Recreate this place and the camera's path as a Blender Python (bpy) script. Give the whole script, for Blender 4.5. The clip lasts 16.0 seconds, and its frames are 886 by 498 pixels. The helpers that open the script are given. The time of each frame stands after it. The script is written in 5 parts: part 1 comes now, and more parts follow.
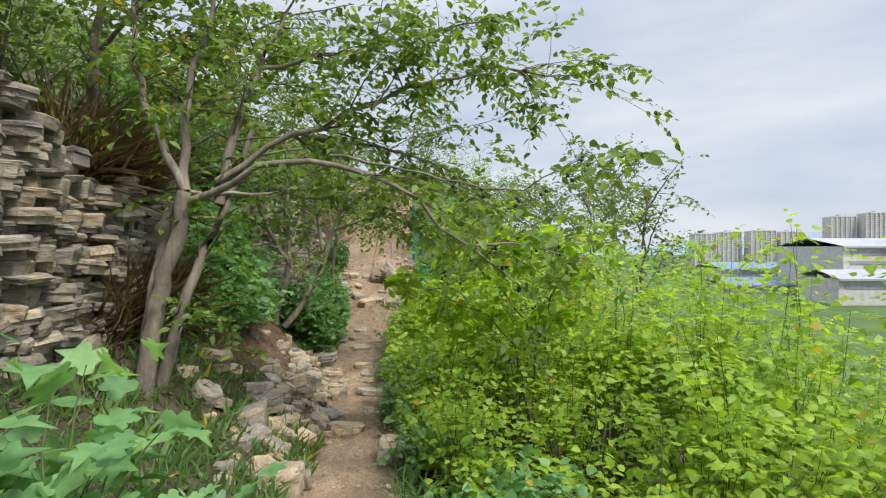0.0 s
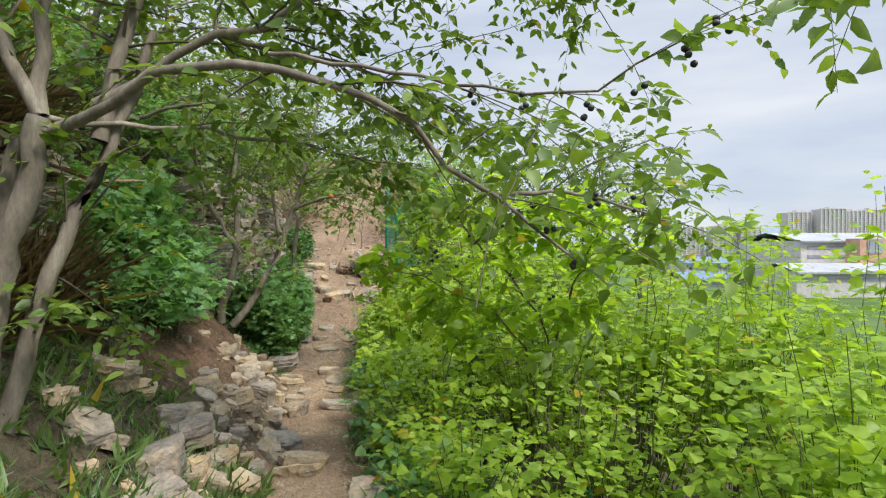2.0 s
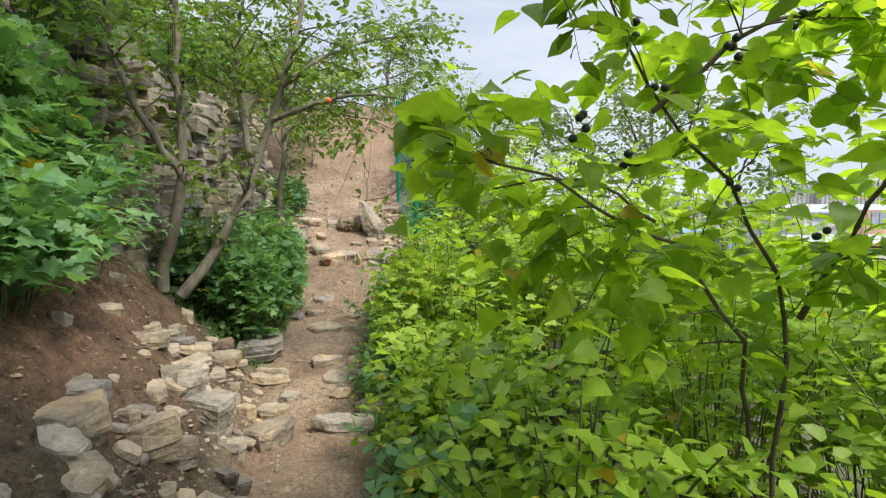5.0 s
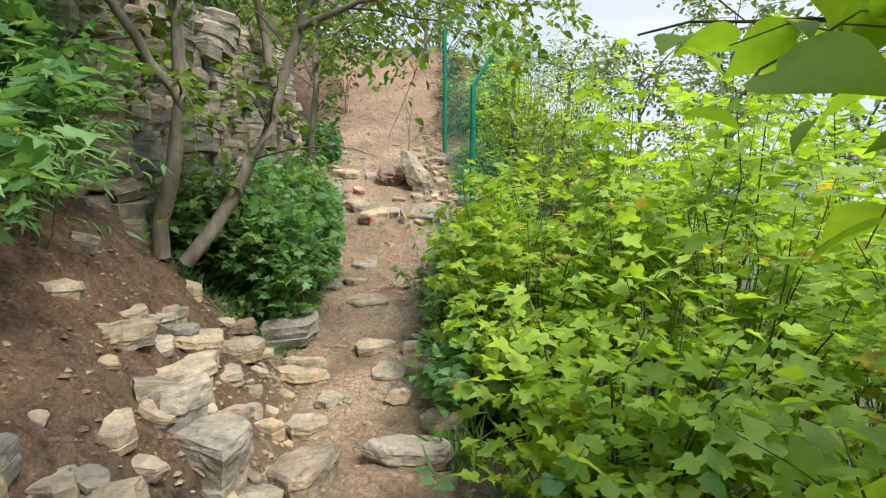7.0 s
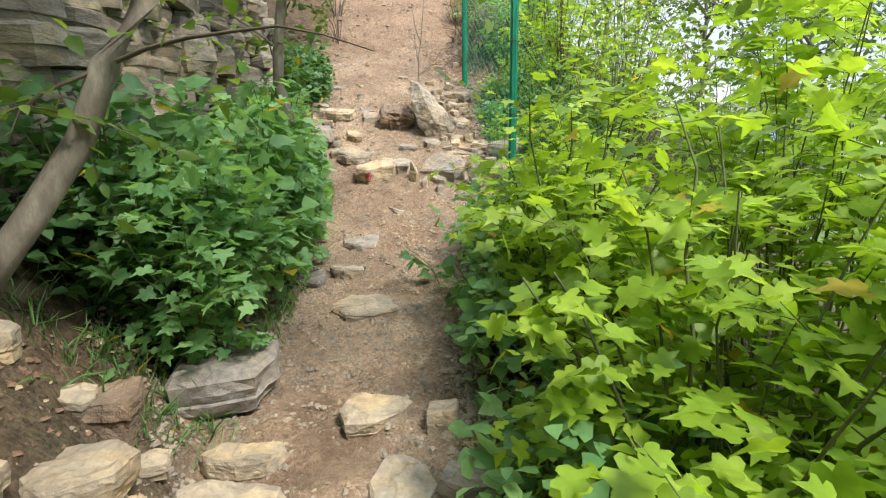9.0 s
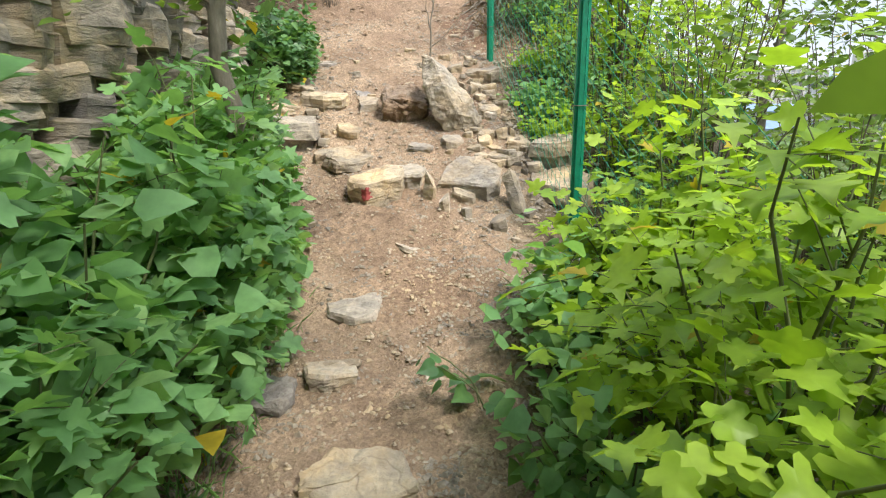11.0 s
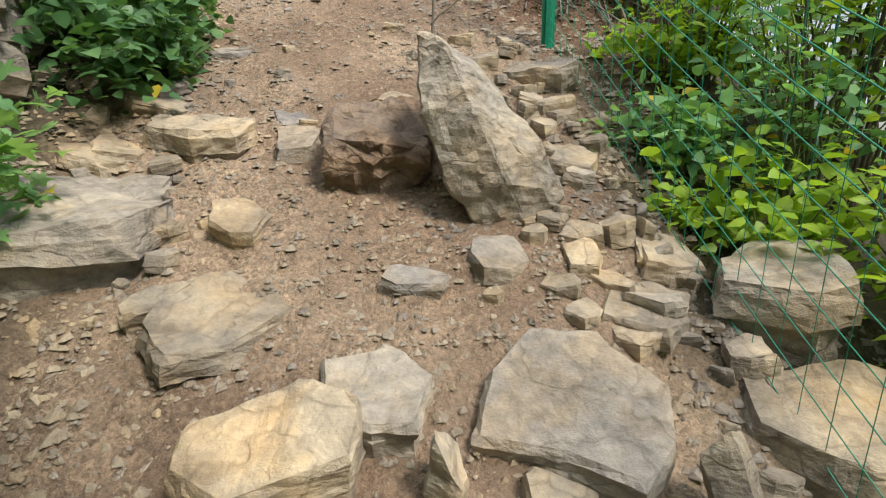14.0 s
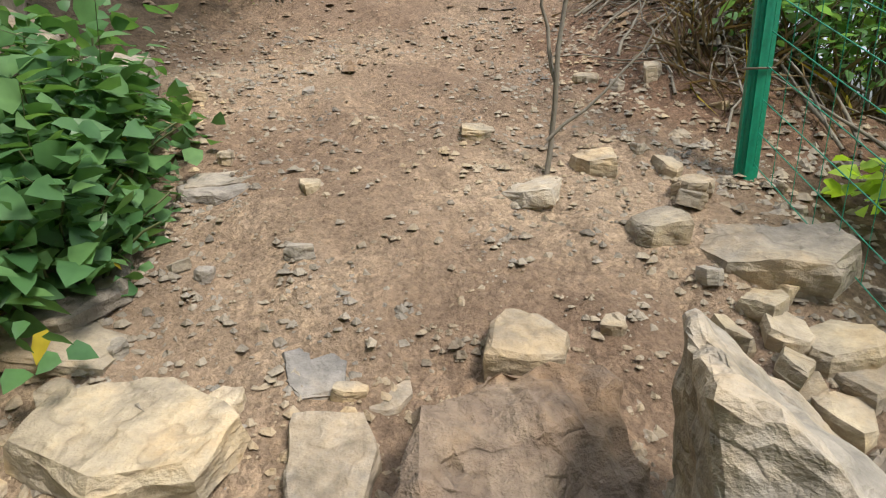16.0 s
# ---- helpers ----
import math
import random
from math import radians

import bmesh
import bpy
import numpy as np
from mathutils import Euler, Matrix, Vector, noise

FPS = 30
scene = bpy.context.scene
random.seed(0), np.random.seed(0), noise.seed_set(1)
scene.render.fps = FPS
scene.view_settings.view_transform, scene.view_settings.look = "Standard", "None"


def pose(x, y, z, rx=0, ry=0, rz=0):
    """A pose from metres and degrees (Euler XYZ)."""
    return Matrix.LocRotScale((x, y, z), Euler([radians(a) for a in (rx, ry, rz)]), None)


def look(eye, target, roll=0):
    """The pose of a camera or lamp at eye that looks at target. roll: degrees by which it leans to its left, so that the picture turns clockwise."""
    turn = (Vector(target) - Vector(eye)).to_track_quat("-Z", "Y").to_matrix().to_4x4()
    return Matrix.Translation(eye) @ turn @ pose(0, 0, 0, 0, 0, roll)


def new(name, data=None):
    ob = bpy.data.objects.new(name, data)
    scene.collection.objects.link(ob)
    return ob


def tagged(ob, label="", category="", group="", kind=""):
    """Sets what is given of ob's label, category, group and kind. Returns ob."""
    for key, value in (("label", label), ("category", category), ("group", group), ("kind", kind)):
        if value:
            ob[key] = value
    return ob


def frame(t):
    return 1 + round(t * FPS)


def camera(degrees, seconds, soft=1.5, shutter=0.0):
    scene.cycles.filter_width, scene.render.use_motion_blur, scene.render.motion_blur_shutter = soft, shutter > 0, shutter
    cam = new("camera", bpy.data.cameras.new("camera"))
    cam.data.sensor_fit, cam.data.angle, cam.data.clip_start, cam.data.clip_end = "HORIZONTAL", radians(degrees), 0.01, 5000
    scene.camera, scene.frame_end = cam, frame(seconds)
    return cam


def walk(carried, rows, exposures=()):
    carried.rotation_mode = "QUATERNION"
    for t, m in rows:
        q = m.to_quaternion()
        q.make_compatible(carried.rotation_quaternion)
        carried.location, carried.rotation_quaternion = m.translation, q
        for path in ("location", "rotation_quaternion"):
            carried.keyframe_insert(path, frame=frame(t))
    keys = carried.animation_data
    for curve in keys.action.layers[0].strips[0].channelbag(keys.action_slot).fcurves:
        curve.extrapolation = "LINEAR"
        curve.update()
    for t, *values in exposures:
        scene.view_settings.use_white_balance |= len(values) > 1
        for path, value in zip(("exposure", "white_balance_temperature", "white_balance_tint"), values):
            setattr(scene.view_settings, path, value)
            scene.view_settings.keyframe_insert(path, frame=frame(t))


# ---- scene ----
cam = camera(77.2, 16.0, 1.2)
METRES, EYE, TILT, LEAN, TURN = 15.0, 1.5, 0.0, 0.0, 0.0
ROWS = [
    (0.0, 0.0, 0.0, 0.0, -0.0, 0.0, 0.0),
    (0.5, -0.0046, 0.0319, 0.0012, -1.73, 0.04, 0.01),
    (1.0, -0.0115, 0.0575, -0.0013, -1.81, 0.23, -0.05),
    (1.5, -0.0136, 0.081, -0.0085, -2.89, -0.34, 0.12),
    (2.0, -0.0124, 0.1076, -0.0139, -3.16, -0.45, 0.14),
    (2.5, -0.0152, 0.1332, -0.021, -3.41, -1.0, 0.03),
    (3.0, -0.0196, 0.1642, -0.0283, -3.68, -2.22, -0.12),
    (5.5, -0.0476, 0.3213, -0.0421, -3.01, -3.85, 0.11),
    (6.0, -0.0542, 0.3417, -0.0398, -2.64, -4.95, 0.13),
    (6.5, -0.0543, 0.368, -0.0441, -1.98, -6.7, 0.22),
    (7.0, -0.064, 0.3941, -0.05, -0.31, -7.61, 0.01),
    (7.5, -0.0726, 0.4235, -0.0531, 0.0, -9.29, 0.36),
    (8.0, -0.0763, 0.462, -0.0598, 0.02, -10.23, 0.45),
    (10.5, -0.0842, 0.6292, -0.0484, 0.23, -15.63, 0.72),
    (11.0, -0.0917, 0.6559, -0.0463, 0.28, -15.52, 0.77),
    (11.5, -0.0927, 0.6866, -0.0501, 0.34, -16.13, 0.98),
    (12.0, -0.0979, 0.7221, -0.0517, 0.52, -16.96, 0.75),
    (12.5, -0.0995, 0.7594, -0.0508, 0.34, -17.74, 0.88),
    (13.0, -0.1011, 0.7981, -0.0469, 0.23, -17.47, 0.86),
    (13.5, -0.1013, 0.8324, -0.0399, 0.21, -17.04, 0.87),
    (14.0, -0.1006, 0.8673, -0.0342, -0.36, -16.87, 0.89),
    (14.5, -0.1066, 0.8952, -0.0279, -0.32, -16.61, 0.89),
    (15.0, -0.1082, 0.9188, -0.0188, -0.21, -16.47, 1.02),
    (15.5, -0.1111, 0.9452, -0.0099, -0.06, -16.47, 1.14),
    (16.0, -0.1248, 0.9689, -0.0007, 1.24, -16.32, 1.12),
]
walk(cam, [(t, pose(0, 0, EYE, TILT, LEAN, TURN) @ pose(METRES * x, METRES * y, METRES * z, 90 + pitch, roll, yaw)) for t, x, y, z, yaw, pitch, roll in ROWS],
     [(0.0, 0.37), (3.0, 0.46), (6.0, 0.62), (8.0, 0.74), (10.5, 0.94), (12.5, 0.8), (14.5, 0.36), (16.0, 0.46)])

# ---- world and sun: a bright, thinly clouded sky ----
SUN_EL, SUN_AZ = radians(54), radians(135)
world = bpy.data.worlds.new("sky")
scene.world = world
world.use_nodes = True
wt = world.node_tree
wt.nodes.clear()
w_out = wt.nodes.new("ShaderNodeOutputWorld")
w_bg = wt.nodes.new("ShaderNodeBackground")
w_sky = wt.nodes.new("ShaderNodeTexSky")
w_sky.sky_type, w_sky.sun_disc = "NISHITA", False
w_sky.sun_elevation, w_sky.sun_rotation = SUN_EL, SUN_AZ
w_co = wt.nodes.new("ShaderNodeTexCoord")
w_map = wt.nodes.new("ShaderNodeMapping")
w_map.inputs["Scale"].default_value = (1.2, 1.2, 6.0)
w_noise = wt.nodes.new("ShaderNodeTexNoise")
w_noise.inputs["Scale"].default_value, w_noise.inputs["Detail"].default_value = 2.2, 6
w_ramp = wt.nodes.new("ShaderNodeValToRGB")
w_ramp.color_ramp.elements[0].position, w_ramp.color_ramp.elements[0].color = 0.30, (5.2, 5.9, 7.2, 1)
w_ramp.color_ramp.elements[1].position, w_ramp.color_ramp.elements[1].color = 0.68, (7.6, 7.9, 8.4, 1)
w_mix = wt.nodes.new("ShaderNodeMixRGB")
w_mix.inputs[0].default_value = 0.86
wt.links.new(w_co.outputs["Generated"], w_map.inputs[0])
wt.links.new(w_map.outputs[0], w_noise.inputs["Vector"])
wt.links.new(w_noise.outputs["Fac"], w_ramp.inputs[0])
wt.links.new(w_sky.outputs[0], w_mix.inputs[1])
wt.links.new(w_ramp.outputs[0], w_mix.inputs[2])
w_sep = wt.nodes.new("ShaderNodeSeparateXYZ")
w_up = wt.nodes.new("ShaderNodeMapRange")
w_up.inputs["From Min"].default_value, w_up.inputs["From Max"].default_value = 0.38, 1.0
w_up.inputs["To Min"].default_value, w_up.inputs["To Max"].default_value = 1.0, 3.3
w_zen = wt.nodes.new("ShaderNodeVectorMath")
w_zen.operation = "SCALE"
wt.links.new(w_co.outputs["Generated"], w_sep.inputs[0])
wt.links.new(w_sep.outputs["Z"], w_up.inputs["Value"])
wt.links.new(w_mix.outputs[0], w_zen.inputs[0])
wt.links.new(w_up.outputs[0], w_zen.inputs["Scale"])
wt.links.new(w_zen.outputs[0], w_bg.inputs[0])
wt.links.new(w_bg.outputs[0], w_out.inputs[0])
w_bg.inputs[1].default_value = 0.088
sun = new("sun", bpy.data.lights.new("sun", "SUN"))
sun.data.energy, sun.data.angle, sun.data.color = 3.6, radians(13), (1.0, 0.95, 0.86)
sun.matrix_world = look((0, 0, 0), (-math.sin(SUN_AZ) * math.cos(SUN_EL), -math.cos(SUN_AZ) * math.cos(SUN_EL), -math.sin(SUN_EL)))


# ---- materials ----
def nodes_of(name):
    m = bpy.data.materials.new(name)
    m.use_nodes = True
    t = m.node_tree
    return m, t, t.nodes["Principled BSDF"], t.nodes["Material Output"]


def noise_node(t, scale, detail=5, rough=0.6, stretch=None):
    co = t.nodes.new("ShaderNodeNewGeometry")
    n = t.nodes.new("ShaderNodeTexNoise")
    n.inputs["Scale"].default_value, n.inputs["Detail"].default_value, n.inputs["Roughness"].default_value = scale, detail, rough
    mp = t.nodes.new("ShaderNodeMapping")
    if stretch:
        mp.inputs["Scale"].default_value = stretch
    t.links.new(co.outputs["Position"], mp.inputs[0])
    t.links.new(mp.outputs[0], n.inputs["Vector"])
    return n.outputs["Fac"]


def ramp_node(t, fac, stops):
    r = t.nodes.new("ShaderNodeValToRGB")
    e = r.color_ramp.elements
    while len(e) < len(stops):
        e.new(0.5)
    for el, (p, c) in zip(e, stops):
        el.position, el.color = p, (*c, 1)
    t.links.new(fac, r.inputs[0])
    return r.outputs[0]


def mix_node(t, fac, a, b, mode="MIX"):
    m = t.nodes.new("ShaderNodeMixRGB")
    m.blend_type = mode
    for i, v in ((0, fac), (1, a), (2, b)):
        if isinstance(v, (int, float)):
            m.inputs[i].default_value = v
        elif isinstance(v, tuple):
            m.inputs[i].default_value = (*v, 1)
        else:
            t.links.new(v, m.inputs[i])
    return m.outputs[0]


def bump_node(t, bsdf, height, strength, dist):
    b = t.nodes.new("ShaderNodeBump")
    b.inputs["Strength"].default_value, b.inputs["Distance"].default_value = strength, dist
    t.links.new(height, b.inputs["Height"])
    t.links.new(b.outputs[0], bsdf.inputs["Normal"])


def leaf_mat(name, dark, mid, light, glow=0.4, odd=(0.45, 0.36, 0.04)):
    """A leaf: tone varies leaf by leaf, light passes through, a soft waxy sheen, a few yellowed ones."""
    m, t, b, out = nodes_of(name)
    a = t.nodes.new("ShaderNodeAttribute")
    a.attribute_name = "tone"
    col = ramp_node(t, a.outputs["Fac"], [(0.0, dark), (0.5, mid), (0.965, light), (0.985, odd)])
    blot = ramp_node(t, noise_node(t, 14.0, 3), [(0.3, (0.72, 0.74, 0.7)), (0.7, (1.12, 1.1, 1.05))])
    col = mix_node(t, 1.0, col, blot, "MULTIPLY")
    t.links.new(col, b.inputs["Base Color"])
    b.inputs["Roughness"].default_value = 0.42
    b.inputs["Specular IOR Level"].default_value = 0.35
    tr = t.nodes.new("ShaderNodeBsdfTranslucent")
    t.links.new(mix_node(t, 1.0, col, (1.25, 1.2, 0.55), "MULTIPLY"), tr.inputs[0])
    mx = t.nodes.new("ShaderNodeMixShader")
    mx.inputs[0].default_value = glow
    t.links.new(b.outputs[0], mx.inputs[1])
    t.links.new(tr.outputs[0], mx.inputs[2])
    t.links.new(mx.outputs[0], out.inputs[0])
    return m


def plain_mat(name, stops, scale=8.0, rough=0.8, bump=0.4, dist=0.01, fine=60.0, stretch=None, spread=0.0, strata=0.0):
    m, t, b, out = nodes_of(name)
    n = noise_node(t, scale, 6, 0.65, stretch)
    col = ramp_node(t, n, stops)
    if spread:
        info = t.nodes.new("ShaderNodeObjectInfo")
        tint = ramp_node(t, info.outputs["Random"], [(0.0, (1 - spread, 1 - spread, 1 - spread * 0.9)), (0.5, (1, 0.97, 0.9)), (1.0, (1 + spread, 1 + spread * 0.8, 1 + spread * 0.5))])
        col = mix_node(t, 1.0, col, tint, "MULTIPLY")
    f = noise_node(t, fine, 5, 0.7, stretch)
    col = mix_node(t, 0.55, col, ramp_node(t, f, [(0.3, (0.55, 0.53, 0.5)), (0.7, (1.25, 1.22, 1.18))]), "MULTIPLY")
    t.links.new(col, b.inputs["Base Color"])
    b.inputs["Roughness"].default_value = rough
    h = mix_node(t, 0.5, n, f)
    if strata:
        g = noise_node(t, 5.0, 6, 0.6, (1.0, 1.0, 2.2))
        k = noise_node(t, 2.4, 8, 0.7)
        crack = noise_node(t, 3.2, 3, 0.5, (1.0, 1.0, 1.8))
        line = ramp_node(t, crack, [(0.47, (1, 1, 1)), (0.496, (0.45, 0.42, 0.4)), (0.51, (0.95, 0.95, 0.95)), (0.6, (1.08, 1.06, 1.03))])
        stain = ramp_node(t, k, [(0.32, (0.62, 0.63, 0.68)), (0.47, (1, 1, 1)), (0.6, (1.12, 0.98, 0.78)), (0.72, (1.25, 1.2, 1.1))])
        out_col = mix_node(t, strata, mix_node(t, 0.85, col, stain, "MULTIPLY"), line, "MULTIPLY")
        t.links.new(out_col, b.inputs["Base Color"])
        h = mix_node(t, 0.3, h, mix_node(t, 0.4, g, line))
    bump_node(t, b, h, bump, dist)
    return m


M_LIME = leaf_mat("leaf_lime", (0.18, 0.31, 0.035), (0.30, 0.46, 0.05), (0.43, 0.57, 0.085), 0.55)
M_SAP = leaf_mat("leaf_sapling", (0.2, 0.34, 0.03), (0.3, 0.47, 0.045), (0.44, 0.6, 0.07), 0.74)
M_GREEN = leaf_mat("leaf_green", (0.11, 0.25, 0.10), (0.20, 0.39, 0.16), (0.31, 0.50, 0.2), 0.52)
M_DARK = leaf_mat("leaf_dark", (0.055, 0.14, 0.055), (0.095, 0.21, 0.08), (0.15, 0.28, 0.1), 0.42)
M_CANOPY = leaf_mat("leaf_canopy", (0.08, 0.15, 0.03), (0.145, 0.24, 0.045), (0.24, 0.34, 0.07), 0.5)
M_OLIVE = leaf_mat("leaf_olive", (0.07, 0.125, 0.04), (0.12, 0.20, 0.06), (0.2, 0.29, 0.09), 0.42)
M_STRAW = leaf_mat("dry_straw", (0.13, 0.085, 0.045), (0.22, 0.15, 0.08), (0.33, 0.25, 0.14), 0.2)
M_BARK = plain_mat("bark", [(0.3, (0.10, 0.085, 0.065)), (0.55, (0.20, 0.175, 0.14)), (0.75, (0.34, 0.31, 0.26))], 9, 0.9, 0.6, 0.01, 70, (1, 1, 0.3))
M_TWIG = plain_mat("twig", [(0.3, (0.06, 0.048, 0.035)), (0.7, (0.15, 0.12, 0.085))], 12, 0.85, 0.3, 0.004)
M_GREENSTEM = plain_mat("green_stem", [(0.3, (0.06, 0.08, 0.025)), (0.7, (0.13, 0.15, 0.06))], 12, 0.7, 0.2, 0.003)
M_BERRY = plain_mat("berry_skin", [(0.3, (0.008, 0.01, 0.012)), (0.7, (0.025, 0.028, 0.03))], 30, 0.45, 0.1, 0.002)
M_ROCK = plain_mat("rock", [(0.28, (0.14, 0.12, 0.10)), (0.45, (0.27, 0.235, 0.19)), (0.6, (0.40, 0.34, 0.255)), (0.8, (0.47, 0.36, 0.23))], 3.5, 0.9, 1.0, 0.035, 26, (1, 1, 1.3), 0.25, 0.4)
M_GREYROCK = plain_mat("grey_rock", [(0.3, (0.18, 0.167, 0.15)), (0.5, (0.31, 0.28, 0.245)), (0.75, (0.43, 0.38, 0.31))], 3.0, 0.88, 1.0, 0.03, 24, (1, 1, 1.3), 0.2, 0.4)
M_BROWNROCK = plain_mat("brown_rock", [(0.3, (0.12, 0.088, 0.066)), (0.5, (0.23, 0.168, 0.122)), (0.75, (0.36, 0.28, 0.2))], 5.0, 0.92, 1.0, 0.07, 24, None, 0.2, 0.5)
M_CLOD = plain_mat("soil_clod", [(0.3, (0.10, 0.062, 0.042)), (0.55, (0.19, 0.115, 0.075)), (0.75, (0.27, 0.17, 0.115))], 6.0, 0.95, 0.6, 0.01, 50)
M_WALLSTONE = plain_mat("wall_stone", [(0.28, (0.12, 0.115, 0.105)), (0.48, (0.24, 0.225, 0.20)), (0.62, (0.36, 0.33, 0.28)), (0.8, (0.45, 0.37, 0.26))], 4.0, 0.92, 1.0, 0.04, 28, (1, 1, 3.0), 0.35, 0.4)
M_REDPAINT = plain_mat("red_paint", [(0.3, (0.24, 0.04, 0.04)), (0.7, (0.38, 0.08, 0.075))], 30, 0.8, 0.4, 0.004)
M_FENCE = plain_mat("fence_paint", [(0.3, (0.0, 0.15, 0.085)), (0.7, (0.005, 0.21, 0.12))], 6, 0.4, 0.08, 0.002)
M_ORANGE = plain_mat("orange_skin", [(0.3, (0.6, 0.10, 0.02)), (0.7, (0.75, 0.18, 0.03))], 30, 0.5, 0.1, 0.003)


def ground_mat():
    m, t, b, out = nodes_of("soil")
    def attr(k):
        a = t.nodes.new("ShaderNodeAttribute")
        a.attribute_name = k
        return a.outputs["Fac"]
    n1, n2, n3 = noise_node(t, 1.3, 6), noise_node(t, 9.0, 6, 0.7), noise_node(t, 70.0, 5, 0.7)
    sand = ramp_node(t, n1, [(0.3, (0.195, 0.136, 0.093)), (0.48, (0.3, 0.217, 0.15)), (0.7, (0.41, 0.305, 0.21))])
    red = ramp_node(t, n2, [(0.3, (0.095, 0.06, 0.042)), (0.55, (0.18, 0.11, 0.072)), (0.8, (0.27, 0.17, 0.115))])
    dark = ramp_node(t, n2, [(0.3, (0.05, 0.045, 0.03)), (0.6, (0.10, 0.085, 0.055)), (0.8, (0.16, 0.135, 0.085))])
    col = mix_node(t, attr("sand"), dark, sand)
    col = mix_node(t, attr("red"), col, red)
    grey = ramp_node(t, n2, [(0.3, (0.62, 0.6, 0.6)), (0.5, (1, 1, 1)), (0.62, (0.85, 0.87, 0.9)), (0.75, (1.2, 1.17, 1.12))])
    col = mix_node(t, 0.7, col, grey, "MULTIPLY")
    col = mix_node(t, 0.75, col, ramp_node(t, n3, [(0.28, (0.6, 0.58, 0.56)), (0.5, (1, 1, 1)), (0.72, (1.25, 1.24, 1.22))]), "MULTIPLY")
    geo = t.nodes.new("ShaderNodeNewGeometry")
    grit = []
    for size in (38.0, 95.0):
        v = t.nodes.new("ShaderNodeTexVoronoi")
        v.inputs["Scale"].default_value = size
        t.links.new(geo.outputs["Position"], v.inputs["Vector"])
        grit.append(v)
    bw = t.nodes.new("ShaderNodeRGBToBW")
    t.links.new(grit[0].outputs["Color"], bw.inputs[0])
    bw2 = t.nodes.new("ShaderNodeRGBToBW")
    t.links.new(grit[1].outputs["Color"], bw2.inputs[0])
    patch = ramp_node(t, noise_node(t, 2.6, 5), [(0.38, (0.4, 0.4, 0.4)), (0.58, (1, 1, 1))])
    chip = mix_node(t, 0.5, ramp_node(t, bw.outputs[0], [(0.2, (0.62, 0.6, 0.6)), (0.55, (1, 1, 1)), (0.85, (1.45, 1.42, 1.36))]), ramp_node(t, bw2.outputs[0], [(0.2, (0.6, 0.58, 0.57)), (0.55, (1, 1, 1)), (0.85, (1.4, 1.36, 1.3))]))
    col = mix_node(t, patch, col, mix_node(t, 1.0, col, chip, "MULTIPLY"))
    far = ramp_node(t, noise_node(t, 0.05, 6), [(0.3, (0.045, 0.085, 0.025)), (0.7, (0.10, 0.15, 0.05))])
    col = mix_node(t, attr("far"), col, far)
    t.links.new(col, b.inputs["Base Color"])
    b.inputs["Roughness"].default_value = 0.95
    b.inputs["Specular IOR Level"].default_value = 0.15
    inv = t.nodes.new("ShaderNodeInvert")
    t.links.new(grit[0].outputs["Distance"], inv.inputs["Color"])
    bump_node(t, b, mix_node(t, 0.12, mix_node(t, 0.5, n2, n3), inv.outputs[0]), 1.0, 0.04)
    return m


M_SOIL = ground_mat()

# ---- the lie of the land ----
WAY_Y = [-6, 0, 2.5, 4.8, 5.9, 6.9, 8.0, 9.4, 10.8, 12.0, 13.4, 14.5, 16.0, 18.0, 30]
WAY_X = [0.3, 0, -0.35, -0.85, -1.0, -1.15, -1.3, -1.45, -1.6, -1.6, -1.65, -1.75, -1.9, -2.0, -2.3]
LOW_Y = [-8, 0, 3, 5, 7.7, 8.8, 9.3, 10.6, 12.7, 13.4, 14, 14.5, 15.3, 16.2, 17.4, 18.5, 20, 21.5, 24, 60]
LOW_Z = [0.5, 0.02, -0.35, -0.55, -0.75, -0.84, -0.8, -0.7, -0.41, -0.2, 0.0, 0.26, 0.6, 1.08, 1.52, 1.9, 2.8, 3.8, 4.8, 4.8]
LEFT_Y = [-6, 4, 7, 8.5, 9.6, 10.3, 11.5, 13, 14.5, 16, 20]
LEFT_W = [0.42, 0.36, 0.34, 0.35, 0.5, 0.75, 0.85, 0.95, 1.0, 1.2, 1.5]
RIGHT_Y = [-6, 4, 9, 12, 13.2, 14.5, 16, 20]
RIGHT_W = [0.4, 0.35, 0.38, 0.42, 0.7, 0.95, 0.95, 1.0]
WALL_Y = [-8, 1.5, 3.9, 4.8, 6.6, 7.6, 8.8, 10, 12, 15.5, 16.6, 18, 30]
WALL_X = [-3.3, -3.15, -3.12, -3.15, -3.3, -4.2, -4.0, -3.6, -3.45, -3.5, -4.2, -5, -6]
WALL_TOP = [2.6, 2.7, 2.65, 2.15, 2.0, 1.9, 2.2, 2.4, 2.5, 2.6, 2.6, 3.0, 4.0]


def hum(x, y, f, seed=0.0):
    """Smooth sums of waves for uneven ground."""
    return (np.sin(x * f + 1.7 * np.sin(y * f * 0.63 + seed) + seed) * np.sin(y * f * 1.13 + 1.3 * np.sin(x * f * 0.71 + 2 * seed) + 1.1) +
            0.5 * np.sin(x * f * 2.3 + seed * 3 + np.sin(y * f * 1.9)) * np.sin(y * f * 2.1 + x * f * 0.4))


